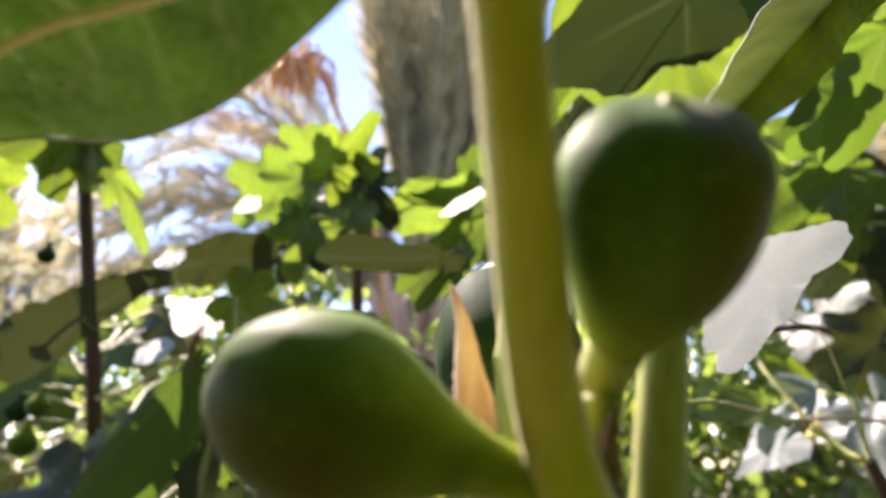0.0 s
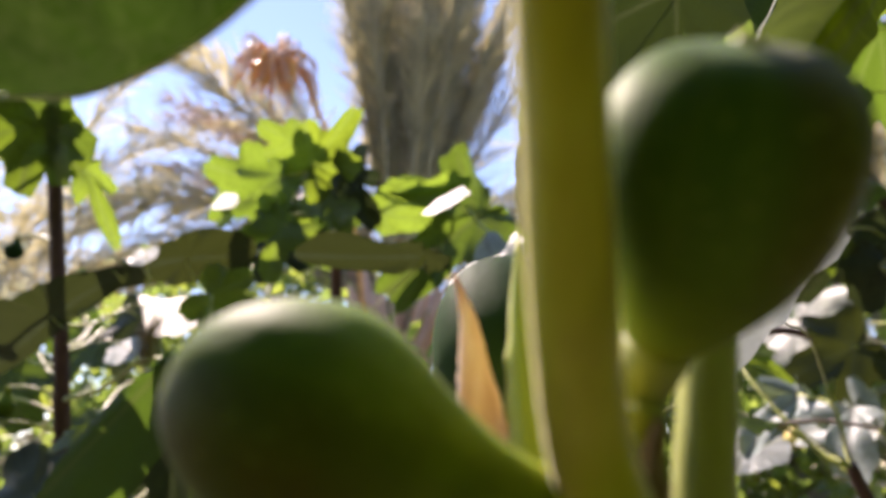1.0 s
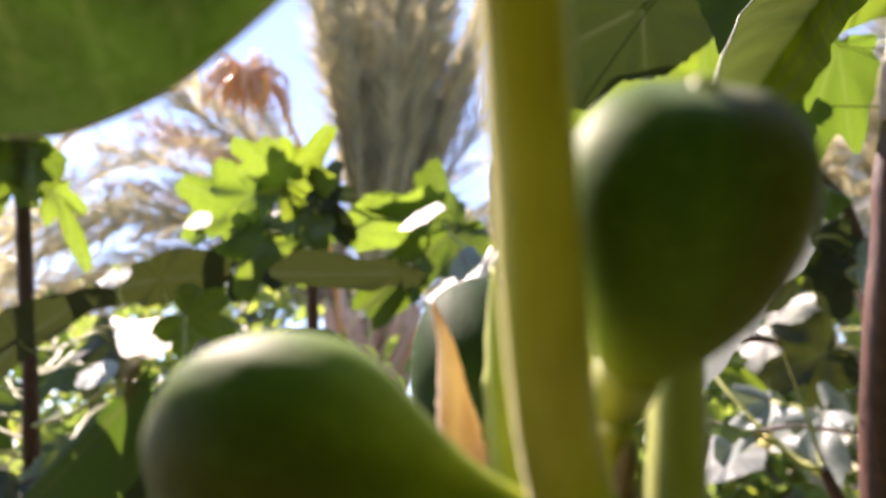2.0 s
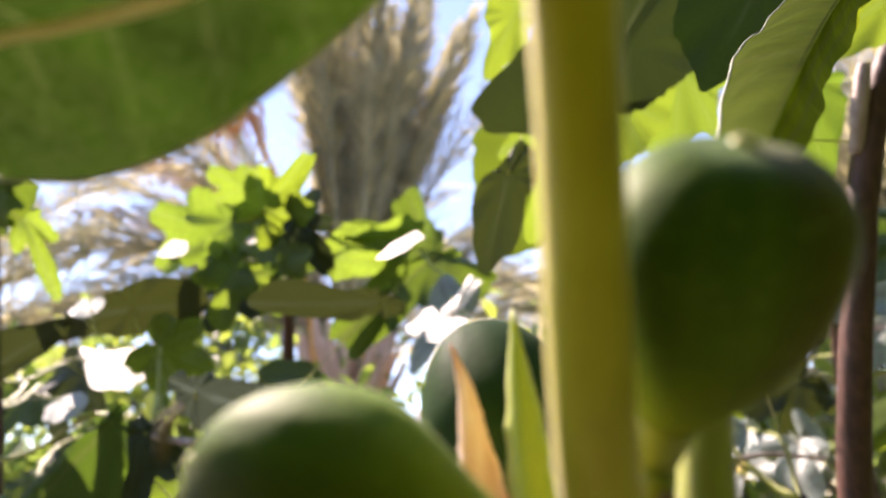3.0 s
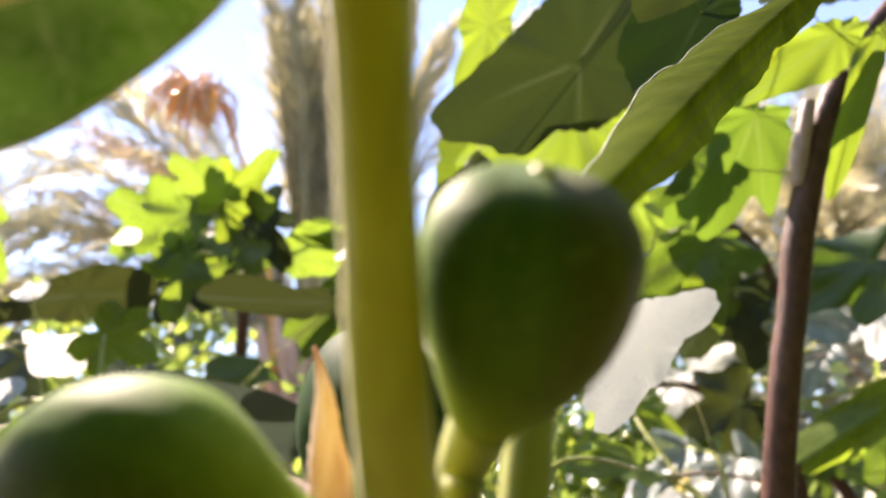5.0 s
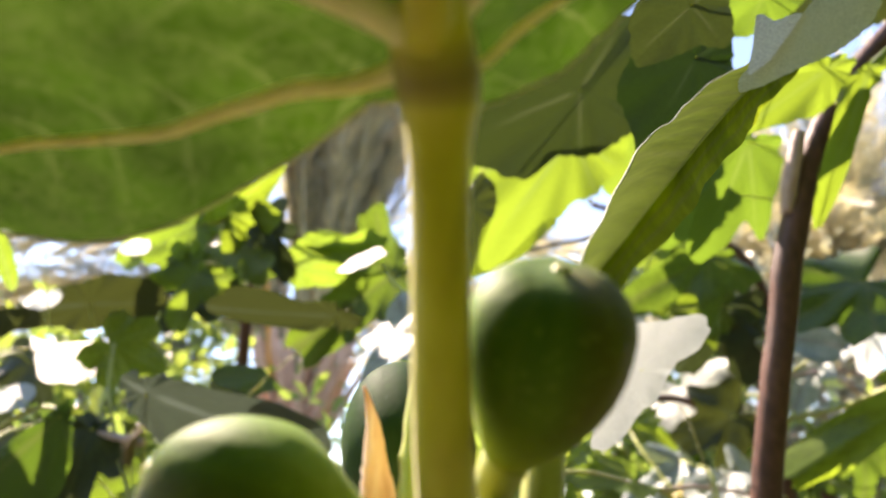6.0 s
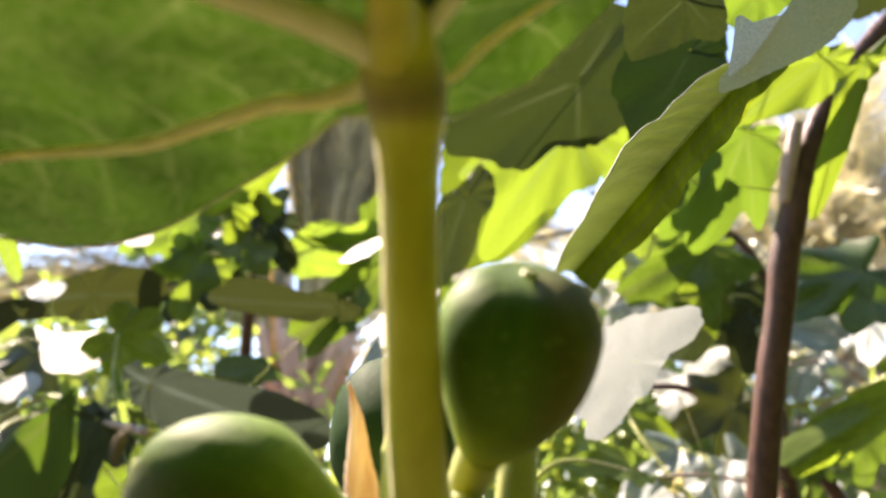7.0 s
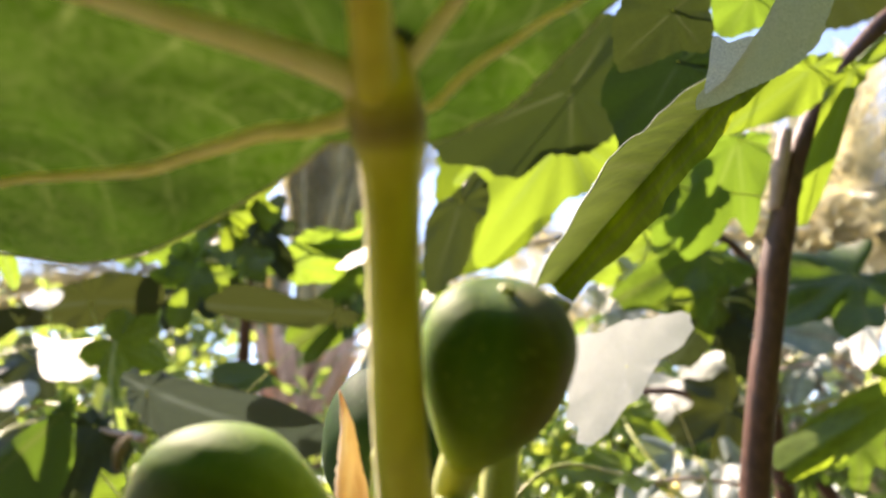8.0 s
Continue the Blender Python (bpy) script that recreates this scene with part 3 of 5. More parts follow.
horn([(0.0072, 0.1100, 1.4950, 0.0040), (0.0060, 0.1130, 1.5050, 0.0045), (0.0046, 0.1125, 1.5130, 0.0036), (0.0036, 0.1120, 1.5220, 0.0018), (0.0016, 0.1121, 1.5295, 0.00025)], 0.6, "stipule", STIPULE, "dry papery orange-buff stipule")
horn([(0.0150, 0.1080, 1.4900, 0.0034), (0.0122, 0.1090, 1.5030, 0.0036), (0.0112, 0.1080, 1.5180, 0.0026), (0.0107, 0.1067, 1.5335, 0.0002)], 1.0, "terminal_bud", BUD_SKIN, "pointed yellow-green bud")
part("second_petiole", stem([(0.0195, 0.100, 1.478, 0.0052), (0.0285, 0.0985, 1.490, 0.0040), (0.0304, 0.0950, 1.505, 0.0036), (0.0330, 0.0915, 1.525, 0.0033), (0.0418, 0.0855, 1.5435, 0.0028)], steps=8, sides=18, node=0.95), SHOOT, shoot, "green leaf stalk behind the fig")
part("dry_scar", stem([(0.0220, 0.0864, 1.5058, 0.0006), (0.0214, 0.0872, 1.5033, 0.0012), (0.0209, 0.0882, 1.5003, 0.0017), (0.0209, 0.0892, 1.4972, 0.0019), (0.0213, 0.0902, 1.4941, 0.0014)], steps=6, sides=12, lumps=0.5), SCALE_SKIN, shoot, "brown dry bud scale")
part("fruit_stalk", stem([(0.0178, 0.0915, 1.4930, 0.0024), (0.0203, 0.0908, 1.5022, 0.0026), (0.0212, 0.0894, 1.5080, 0.0028)], steps=6, sides=14, lumps=0.1), SHOOT, shoot, "short green fruit stalk")
part("scab", stem([(-0.0312, 0.0850, 1.5170, 0.0003), (-0.0318, 0.0840, 1.5150, 0.0009), (-0.0320, 0.0835, 1.5128, 0.0007), (-0.0318, 0.0836, 1.5112, 0.0002)], steps=5, sides=8, lumps=0.5), SCALE_SKIN, shoot, "small brown scab on the fruit")
part("fruit_stalk", stem([(0.0150, 0.112, 1.492, 0.0013), (0.0020, 0.118, 1.507, 0.0011), (-0.0080, 0.122, 1.5115, 0.0010)], steps=6, sides=8, lumps=0.2), PALE_BARK, shoot, "thin greyish stalk stub")

# the folded leaf that rises behind the fig
ROOT, END = Vector((0.0405, 0.0845, 1.5455)), Vector((0.2225, 0.1952, 1.7345))
UP_LEFT, DOWN_BACK = Vector((-0.72, 0.61, 0.33)), Vector((0.35, 0.85, -0.42))


def folded_blade(ROOT, END, UP_LEFT, DOWN_BACK, half_left, half_right, rows=60, cols=14):
    """A leaf folded along its straight midrib; each half has its own slant."""
    bm = bmesh.new()
    lv = bm.verts.layers.float.new("vein")
    axis = END - ROOT
    size = axis.length
    axis.normalize()
    grid = []
    for i in range(rows + 1):
        f = i / rows
        mid = ROOT + axis * size * f + Vector((0, 0.012, 0.004)) * math.sin(math.pi * f)
        swell = min(1.0, f / 0.35 + 0.22) ** 0.8 * (1 - max(0.0, f - 0.6) / 0.4) ** 0.6
        row = []
        for j in range(-cols, cols + 1):
            g = abs(j) / cols
            lat, half = (UP_LEFT, half_left) if j < 0 else (DOWN_BACK, half_right)
            lat = (lat - axis * lat.dot(axis)).normalized()
            nor = axis.cross(lat)
            w = half * swell * g * (1 + 0.02 * math.sin(f * 41 + 0.4 * j) * g + 0.025 * math.sin(f * 17))
            p = mid + lat * w + axis * w * 0.35 + nor * (0.0009 * g * g * math.sin(f * 23 + 1) + 0.0004 * g * math.sin(f * 61 + 5 * g) - 0.004 * g * g)
            v = bm.verts.new(p)
            q = f * 16
            side = abs(q - round(q)) * 2
            v[lv] = max(0.0, 1 - g * cols * 0.9) if abs(j) < 2 else max(0.0, 0.9 - abs(g - 0.38) * 9, 0.8 - abs(g - 0.72) * 9) if j > 0 else max(0.0, 0.3 - side * 1.6)
            row.append(v)
        grid.append(row)
    for a, b in zip(grid, grid[1:]):
        for j in range(2 * cols):
            bm.faces.new((a[j], a[j + 1], b[j + 1], b[j]))
    return bm


folded = part("leaf", folded_blade(ROOT, END, UP_LEFT, DOWN_BACK, 0.020, 0.011), FOLDED_LEAF, shoot, "half-folded grey-green leaf with straight pale veins")
axis = END - ROOT
part("vein", stem([(*(ROOT + axis * f + Vector((0, 0.012, 0.004)) * math.sin(math.pi * f) + Vector((-0.0001, -0.0002, 0))), 0.0003 * (1 - f) + 0.0001) for f in (0, 0.2, 0.4, 0.6, 0.8, 0.97)], steps=5, sides=10), FOLDED_LEAF, folded, "raised buff-coloured midrib")
edge = [(*v, 0.0003) for v in [folded.data.vertices[i * 29].co for i in range(0, 61, 2)]]
part("leaf_margin", stem(edge, steps=3, sides=6), RIM, folded, "thin pale leaf margin")
# leaf tip: its grey and white are painted sheen and sunlight
broad_leaf(shoot, (0.0978, 0.0860, 1.6091), (0.0843, 0.1046, 1.6017), (-0.75, -0.62, -0.20), ((0, 1.5), (1, 2.6), (26, 0.6), (126, 0.7), (140, 1.9), (167, 2.4), (184, 1.7), (209, 1.3), (232, 1.0), (260, 0.8), (328, 1.0), (349, 1.7), (359, 2.1)), silver, "upper face of the curled leaf tip, sky sheen painted grey", 17)
broad_leaf(shoot, (0.0912, 0.0920, 1.6104), (0.0899, 0.0910, 1.6183), (-0.75, -0.62, -0.20), ((9, 0.7), (36, 0.5), (69, 1.0), (98, 0.5), (184, 0.5), (222, 0.9), (269, 0.3), (358, 0.8)), pale, "turned-over corner of the leaf tip, sunlight painted whitish", 19)

# ---- fig branches round it ----
right_branch = branch("fig_branch", [(0.40, 0.62, 0.0, 0.0194), (0.38, 0.60, 0.8, 0.0158), (0.37, 0.57, 1.2, 0.0141), (0.367, 0.552, 1.38, 0.0132), (0.367, 0.533, 1.488, 0.0128), (0.366, 0.487, 1.600, 0.0121), (0.371, 0.463, 1.662, 0.0116), (0.375, 0.441, 1.720, 0.0121), (0.392, 0.410, 1.800, 0.0101), (0.417, 0.386, 1.854, 0.0092), (0.456, 0.359, 1.903, 0.0084), (0.488, 0.339, 1.939, 0.0070), (0.50, 0.36, 2.06, 0.0053), (0.40, 0.40, 2.10, 0.0035), (0.25, 0.46, 2.12, 0.0026)], "reddish brown woody fig branch with leaves", BROWN_BARK, 18, 0.05)
part("side_stub", stem([(0.3695, 0.428, 1.750, 0.0050), (0.3710, 0.417, 1.775, 0.0064), (0.3748, 0.406, 1.803, 0.0060), (0.3768, 0.401, 1.816, 0.0046)], steps=5, sides=12, lumps=0.15), PALE_BARK, right_branch, "pale pinkish side stub")
low_branch = branch("fig_branch", [(0.66, 1.05, 0.0, 0.03), (0.64, 1.0, 0.7, 0.022), (0.60, 0.92, 1.2, 0.014), (0.54, 0.84, 1.42, 0.010), (0.47, 0.76, 1.50, 0.006)], "slender brown fig branch with sunlit leaves", BROWN_BARK, 12)
east_branch = branch("fig_branch", [(0.95, 1.35, 0.0, 0.035), (0.90, 1.25, 1.0, 0.025), (0.85, 1.15, 1.6, 0.016), (0.75, 1.0, 1.95, 0.009), (0.45, 1.0, 2.05, 0.005)], "brown fig branch with lobed leaves", BROWN_BARK, 12)
cluster_branch = branch("fig_branch", [(-0.22, 1.55, 0.0, 0.035), (-0.20, 1.45, 1.0, 0.024), (-0.17, 1.30, 1.7, 0.013), (-0.16, 1.15, 1.93, 0.009), (-0.14, 1.07, 2.00, 0.006), (-0.05, 1.12, 1.98, 0.004), (0.10, 1.15, 1.98, 0.003)], "upright fig branch crowned with a leaf cluster", BROWN_BARK, 12)
band_branch = branch("fig_branch", [(-0.25, 1.15, 0.0, 0.03), (-0.25, 1.02, 0.9, 0.02), (-0.22, 0.85, 1.40, 0.011), (-0.18, 0.74, 1.50, 0.008)], "low fig branch with broad leaves painted in shade tones", BROWN_BARK, 12)
west_branch = branch("fig_branch", [(-0.50, 1.30, 0.0, 0.028), (-0.52, 1.20, 0.9, 0.018), (-0.526, 1.073, 1.433, 0.0125), (-0.530, 1.031, 1.564, 0.0115), (-0.532, 0.993, 1.679, 0.0108), (-0.539, 0.953, 1.802, 0.0105), (-0.544, 0.903, 1.957, 0.010), (-0.545, 0.860, 2.088, 0.009), (-0.55, 0.83, 2.30, 0.006)], "straight dark brown fig branch", BROWN_BARK, 14)
broad_leaf(right_branch, (0.2001, 0.4441, 1.8658), (0.1490, 0.4831, 1.7946), (-0.10, -0.90, -0.42), ((3, 10.2), (9, 10.3), (15, 10.9), (24, 13.4), (31, 13.9), (36, 13.8), (57, 7.8), (135, 7.2), (176, 8.6), (196, 8.5), (229, 7.4), (258, 6.7), (278, 5.8), (289, 5.7), (305, 5.9), (323, 6.0), (336, 5.9), (345, 6.4), (350, 7.1), (350, 8.3), (353, 9.4)), olive, "fig leaf with shade painted dull olive", 0)
broad_leaf(right_branch, (0.2237, 0.5246, 1.8734), (0.1578, 0.5627, 1.7796), (-0.15, -0.95, -0.28), ((2, 14.7), (8, 11.3), (19, 9.9), (26, 12.0), (26, 14.4), (30, 15.0), (31, 9.5), (50, 14.2), (71, 9.2), (145, 3.9), (207, 6.7), (243, 5.8), (271, 6.4), (294, 5.7), (305, 6.9), (325, 6.9), (331, 8.6), (346, 9.6), (347, 11.5), (353, 14.5), (354, 17.6), (359, 18.9)), young, "lime green sunlit fig leaf", 2)
broad_leaf(right_branch, (0.1108, 0.5174, 1.7794), (0.0910, 0.5446, 1.6976), (-0.15, -0.95, -0.28), ((2, 9.8), (13, 7.3), (42, 4.0), (72, 2.3), (120, 1.1), (187, 3.5), (217, 3.2), (243, 2.9), (275, 2.7), (311, 2.6), (334, 4.9), (344, 6.9), (356, 7.9)), olive, "drooping fig leaf with shade painted olive", 3)
broad_leaf(right_branch, (0.1818, 0.2466, 1.7419), (0.1541, 0.2657, 1.6919), (-0.15, -0.95, -0.28), ((5, 6.3), (11, 5.3), (24, 5.0), (38, 4.9), (48, 4.1), (61, 3.7), (92, 1.8), (207, 2.4), (257, 2.2), (296, 3.0), (337, 3.8), (353, 5.4), (359, 6.3)), deep, "fig leaf with shade painted deep green", 4)
broad_leaf(right_branch, (0.1673, 0.2220, 1.7542), (0.1421, 0.2366, 1.7290), (-0.10, -0.90, -0.42), ((2, 4.1), (32, 3.4), (70, 2.7), (127, 2.4), (185, 2.8), (232, 2.1), (260, 2.8), (274, 2.9), (301, 2.1), (330, 2.7), (352, 4.0)), olive, "fig leaf with shade painted dull olive", 5)
broad_leaf(right_branch, (0.2978, 0.3146, 1.8729), (0.2785, 0.3279, 1.8384), (-0.15, -0.95, -0.28), ((18, 4.1), (81, 3.7), (152, 3.2), (207, 5.9), (248, 3.0), (314, 2.8), (347, 3.4), (359, 4.2)), young, "lime green sunlit fig leaf", 6)
broad_leaf(right_branch, (0.3757, 0.3561, 1.8463), (0.3019, 0.3833, 1.7934), (-0.15, -0.95, -0.28), ((0, 10.0), (8, 9.9), (15, 7.1), (26, 4.5), (71, 1.7), (185, 2.8), (254, 2.3), (297, 2.8), (323, 4.3), (338, 5.2), (351, 6.9)), young, "lime green sunlit fig leaf", 7)
broad_leaf(right_branch, (0.3529, 0.4353, 1.8234), (0.3200, 0.4709, 1.7202), (-0.15, -0.95, -0.28), ((2, 11.0), (4, 12.8), (10, 12.3), (15, 10.3), (22, 7.1), (41, 4.5), (81, 2.9), (237, 3.1), (288, 3.6), (317, 5.2), (328, 8.1), (337, 9.7), (340, 7.9), (343, 6.3), (348, 7.2), (351, 8.8), (355, 10.3)), young, "lime green lobed fig leaf hanging down", 8)
broad_leaf(right_branch, (0.3775, 0.3224, 1.8209), (0.3353, 0.3653, 1.6980), (-0.15, -0.95, -0.28), ((3, 12.8), (6, 10.3), (10, 7.6), (19, 4.6), (43, 2.0), (200, 1.8), (202, 4.0), (225, 4.4), (261, 1.1), (350, 3.6), (353, 7.2), (354, 9.9), (355, 12.4), (359, 14.0)), young, "narrow lime green leaf beside the branch", 9)
broad_leaf(right_branch, (0.3122, 0.4767, 1.7937), (0.2836, 0.4926, 1.7548), (-0.15, -0.95, -0.28), ((1, 5.5), (8, 3.9), (22, 1.6), (165, 2.4), (206, 2.4), (287, 1.3), (335, 3.0)), adult, "small mid green fig leaf", 10)
broad_leaf(right_branch, (0.4865, 0.4286, 2.0479), (0.4441, 0.4497, 1.9992), (-0.15, -0.95, -0.28), ((0, 6.8), (48, 9.1), (93, 8.1), (163, 8.5), (216, 12.1), (255, 9.8), (298, 7.4), (335, 7.9)), olive, "fig leaf with shade painted dull olive", 11)
broad_leaf(east_branch, (0.3121, 0.8855, 2.3084), (0.2819, 0.8843, 2.2744), (-0.61, -0.56, 0.56), ((12, 4.7), (117, 8.4), (135, 18.2), (160, 10.3), (290, 6.9), (315, 9.9)), shine, "fig leaf face with sun glare painted white", 13)
broad_leaf(east_branch, (0.3465, 0.6057, 1.9787), (0.3238, 0.6322, 1.9008), (-0.15, -0.95, -0.28), ((0, 11.3), (27, 10.2), (56, 6.4), (107, 3.9), (173, 6.4), (218, 6.9), (260, 8.0), (299, 5.9), (320, 11.3), (333, 8.4), (347, 14.0)), young, "lime green sunlit fig leaf", 15)
broad_leaf(east_branch, (0.2446, 0.9080, 2.3103), (0.1960, 0.9499, 2.1940), (-0.15, -0.95, -0.28), ((4, 14.5), (13, 10.0), (25, 6.1), (68, 5.5), (121, 6.5), (164, 9.4), (202, 8.7), (222, 4.6), (267, 4.8), (303, 3.8), (314, 6.8), (345, 8.6), (354, 10.7)), young, "lime green sunlit fig leaf", 12)
broad_leaf(right_branch, (0.3841, 0.5304, 1.8688), (0.3427, 0.5602, 1.7897), (-0.15, -0.95, -0.28), ((1, 12.4), (13, 8.1), (34, 4.0), (124, 1.9), (194, 5.3), (229, 5.1), (282, 5.5), (320, 5.6), (339, 8.1), (352, 10.1)), young, "lime green sunlit fig leaf", 14)
grow(low_branch, (0.475, 0.847, 1.586), (0.406, 0.891, 1.525), (-0.74, -0.38, 0.56), 0.80, shine, 4)
grow(low_branch, (0.637, 0.945, 1.547), (0.588, 1.093, 1.571), (-0.76, -0.34, 0.55), 0.80, shine, 4)
grow(low_branch, (0.444, 0.936, 1.647), (0.505, 0.891, 1.598), (-0.14, -0.85, 0.51), 0.80, young, 1)
grow(low_branch, (0.366, 0.768, 1.555), (0.272, 0.726, 1.564), (0.07, -0.82, 0.57), 0.80, young, 1)
broad_leaf(low_branch, (0.1685, 0.3250, 1.5850), (0.1398, 0.3226, 1.5433), (-0.56, -0.71, 0.43), ((8, 5.6), (14, 4.0), (19, 5.0), (41, 3.8), (73, 4.2), (107, 4.6), (124, 3.4), (149, 3.7), (176, 3.8), (189, 4.6), (198, 5.2), (212, 4.6), (227, 3.2), (228, 4.3), (230, 2.1), (279, 1.5), (318, 2.3), (340, 2.7), (348, 4.1), (359, 5.3)), pale, "fig leaf face with sunlight painted pale grey", 10)
grow(east_branch, (0.854, 0.795, 1.688), (0.583, 0.781, 1.568), (0.05, -0.92, 0.38), 0.36, young, 4)
grow(east_branch, (0.704, 0.715, 1.812), (0.581, 0.705, 1.754), (0.04, -0.97, 0.25), 0.70, adult, 3)
grow(east_branch, (0.551, 0.821, 1.882), (0.419, 0.821, 1.803), (-0.16, -0.97, -0.19), 0.90, adult, 0)
grow(east_branch, (0.527, 0.915, 1.929), (0.399, 0.907, 1.868), (-0.16, -0.97, -0.19), 0.90, young, 3)
grow(east_branch, (0.703, 1.015, 1.881), (0.593, 1.031, 1.755), (-0.17, -0.99, -0.01), 1.00, mature, 0)
grow(east_branch, (0.882, 1.024, 1.785), (0.825, 1.079, 1.711), (-0.85, -0.27, 0.45), 0.90, shine, 4)
grow(east_branch, (1.001, 1.131, 1.637), (0.952, 1.191, 1.589), (-0.82, -0.26, 0.51), 0.80, shine, 4)
grow(east_branch, (0.673, 0.886, 1.781), (0.693, 0.776, 1.751), (-0.87, -0.27, 0.42), 0.90, shine, 4)
grow(east_branch, (0.662, 0.976, 1.859), (0.552, 0.930, 1.829), (-0.05, -0.93, -0.38), 1.10, adult, 1)
grow(east_branch, (0.686, 1.145, 2.024), (0.667, 1.011, 1.864), (-0.86, -0.34, 0.39), 0.70, shine, 4)
grow(east_branch, (0.514, 1.053, 1.919), (0.485, 0.998, 1.812), (-0.81, -0.40, 0.42), 0.90, shine, 4)
grow(east_branch, (1.001, 1.038, 1.863), (0.955, 1.006, 1.750), (-0.88, -0.23, 0.42), 1.00, shine, 1)
grow(east_branch, (0.736, 1.021, 1.826), (0.734, 1.052, 1.753), (-0.04, -0.78, -0.62), 1.00, mature, 3)
grow(east_branch, (0.606, 0.949, 1.577), (0.557, 0.914, 1.488), (-0.76, -0.33, 0.56), 0.90, shine, 4)
grow(east_branch, (0.718, 1.082, 1.685), (0.597, 1.065, 1.645), (-0.61, -0.79, 0.07), 0.80, mature, 3)
grow(east_branch, (0.888, 1.124, 1.594), (0.884, 1.130, 1.528), (-0.51, -0.86, -0.09), 0.80, adult, 0)
grow(east_branch, (0.959, 1.157, 1.911), (0.965, 1.072, 1.870), (-0.88, -0.26, 0.41), 0.90, shine, 4)
grow(east_branch, (0.471, 0.886, 1.862), (0.420, 0.956, 1.831), (-0.82, -0.40, 0.41), 1.10, shine, 4)
grow(east_branch, (0.601, 1.153, 1.640), (0.639, 1.131, 1.599), (-0.43, -0.90, -0.09), 1.00, adult, 3)
grow(east_branch, (0.727, 1.153, 1.723), (0.740, 1.075, 1.693), (-0.81, -0.33, 0.49), 0.80, shine, 4)
grow(east_branch, (0.732, 1.254, 1.768), (0.719, 1.129, 1.661), (-0.80, -0.35, 0.49), 0.80, shine, 3)
grow(east_branch, (0.929, 1.037, 1.630), (0.978, 1.103, 1.529), (-0.35, -0.93, -0.09), 0.70, adult, 0)
broad_leaf(east_branch, (0.3102, 0.8703, 1.9933), (0.1740, 0.9347, 1.8548), (-0.16, -0.95, -0.28), ((0, 20.5), (39, 16.8), (70, 17.4), (79, 10.8), (91, 3.8), (285, 5.3), (339, 13.4)), adult, "fig leaf with half shade painted mid green", 8)
grow(cluster_branch, (-0.184, 1.002, 1.976), (-0.107, 0.931, 2.031), (0.00, -0.32, -0.95), 0.60, young, 3)
grow(cluster_branch, (-0.227, 0.973, 1.937), (-0.296, 0.933, 1.865), (0.36, -0.93, -0.02), 0.90, young, 1)
grow(cluster_branch, (-0.168, 1.037, 1.934), (-0.193, 0.998, 1.825), (-0.28, -0.95, -0.11), 0.90, adult, 3)
grow(cluster_branch, (-0.157, 1.051, 1.988), (-0.084, 1.030, 1.890), (-0.18, -0.98, 0.07), 0.80, mature, 1)
grow(cluster_branch, (-0.220, 1.026, 2.030), (-0.269, 0.983, 2.034), (0.12, -0.59, -0.80), 1.00, young, 3)
grow(cluster_branch, (-0.254, 1.038, 1.929), (-0.226, 1.040, 1.859), (0.44, -0.89, -0.10), 0.90, adult, 1)
grow(cluster_branch, (-0.136, 1.091, 1.962), (-0.184, 1.089, 1.902), (0.18, -0.97, 0.15), 0.90, adult, 3)
grow(cluster_branch, (-0.206, 0.940, 1.843), (-0.220, 0.913, 1.763), (0.10, -0.99, -0.12), 1.00, young, 0)
grow(cluster_branch, (-0.071, 1.119, 1.939), (0.085, 1.058, 1.965), (0.00, -0.58, -0.82), 0.80, young, 1)
grow(cluster_branch, (0.099, 1.122, 1.931), (-0.051, 1.063, 1.787), (-0.00, -0.99, -0.12), 1.00, adult, 0)
grow(cluster_branch, (0.026, 1.098, 1.842), (-0.048, 1.079, 1.740), (-0.00, -0.99, -0.12), 0.80, adult, 2)
grow(cluster_branch, (-0.124, 0.988, 1.695), (-0.193, 1.004, 1.646), (-0.00, -0.98, 0.19), 0.90, mature, 1)
grow(cluster_branch, (-0.293, 1.103, 1.990), (-0.376, 1.125, 1.921), (-0.00, -1.00, -0.02), 0.90, young, 3)
grow(cluster_branch, (0.107, 0.923, 1.768), (0.033, 1.002, 1.770), (-0.61, -0.58, 0.53), 1.00, shine, 3)
grow(cluster_branch, (-0.220, 0.986, 1.832), (-0.234, 0.933, 1.769), (0.46, -0.87, 0.20), 1.00, mature, 0)
grow(cluster_branch, (-0.221, 0.952, 1.869), (-0.252, 0.915, 1.823), (0.34, -0.67, -0.66), 1.00, young, 0)
grow(cluster_branch, (-0.131, 0.997, 1.958), (-0.068, 1.028, 1.960), (-0.20, -0.93, -0.30), 1.10, mature, 0)
grow(cluster_branch, (-0.162, 1.010, 1.853), (-0.208, 1.030, 1.826), (-0.00, -1.00, -0.02), 0.90, adult, 0)
grow(cluster_branch, (-0.186, 1.131, 1.901), (-0.205, 1.066, 1.842), (0.42, -0.70, -0.58), 0.80, young, 0)
grow(band_branch, (-0.266, 0.826, 1.708), (-0.208, 0.835, 1.680), (-0.00, -0.99, -0.12), 1.00, young, 3)
broad_leaf(band_branch, (-0.3177, 0.8650, 1.7692), (-0.4243, 0.8958, 1.7445), (-0.04, -0.71, -0.71), ((5, 15.1), (11, 5.4), (12, 11.1), (78, 3.3), (129, 4.3), (155, 6.8), (170, 8.5), (182, 9.7), (196, 9.8), (221, 7.8), (276, 3.9), (346, 7.4), (354, 13.3)), mature, "broad fig leaf with shade painted brownish olive", 11)
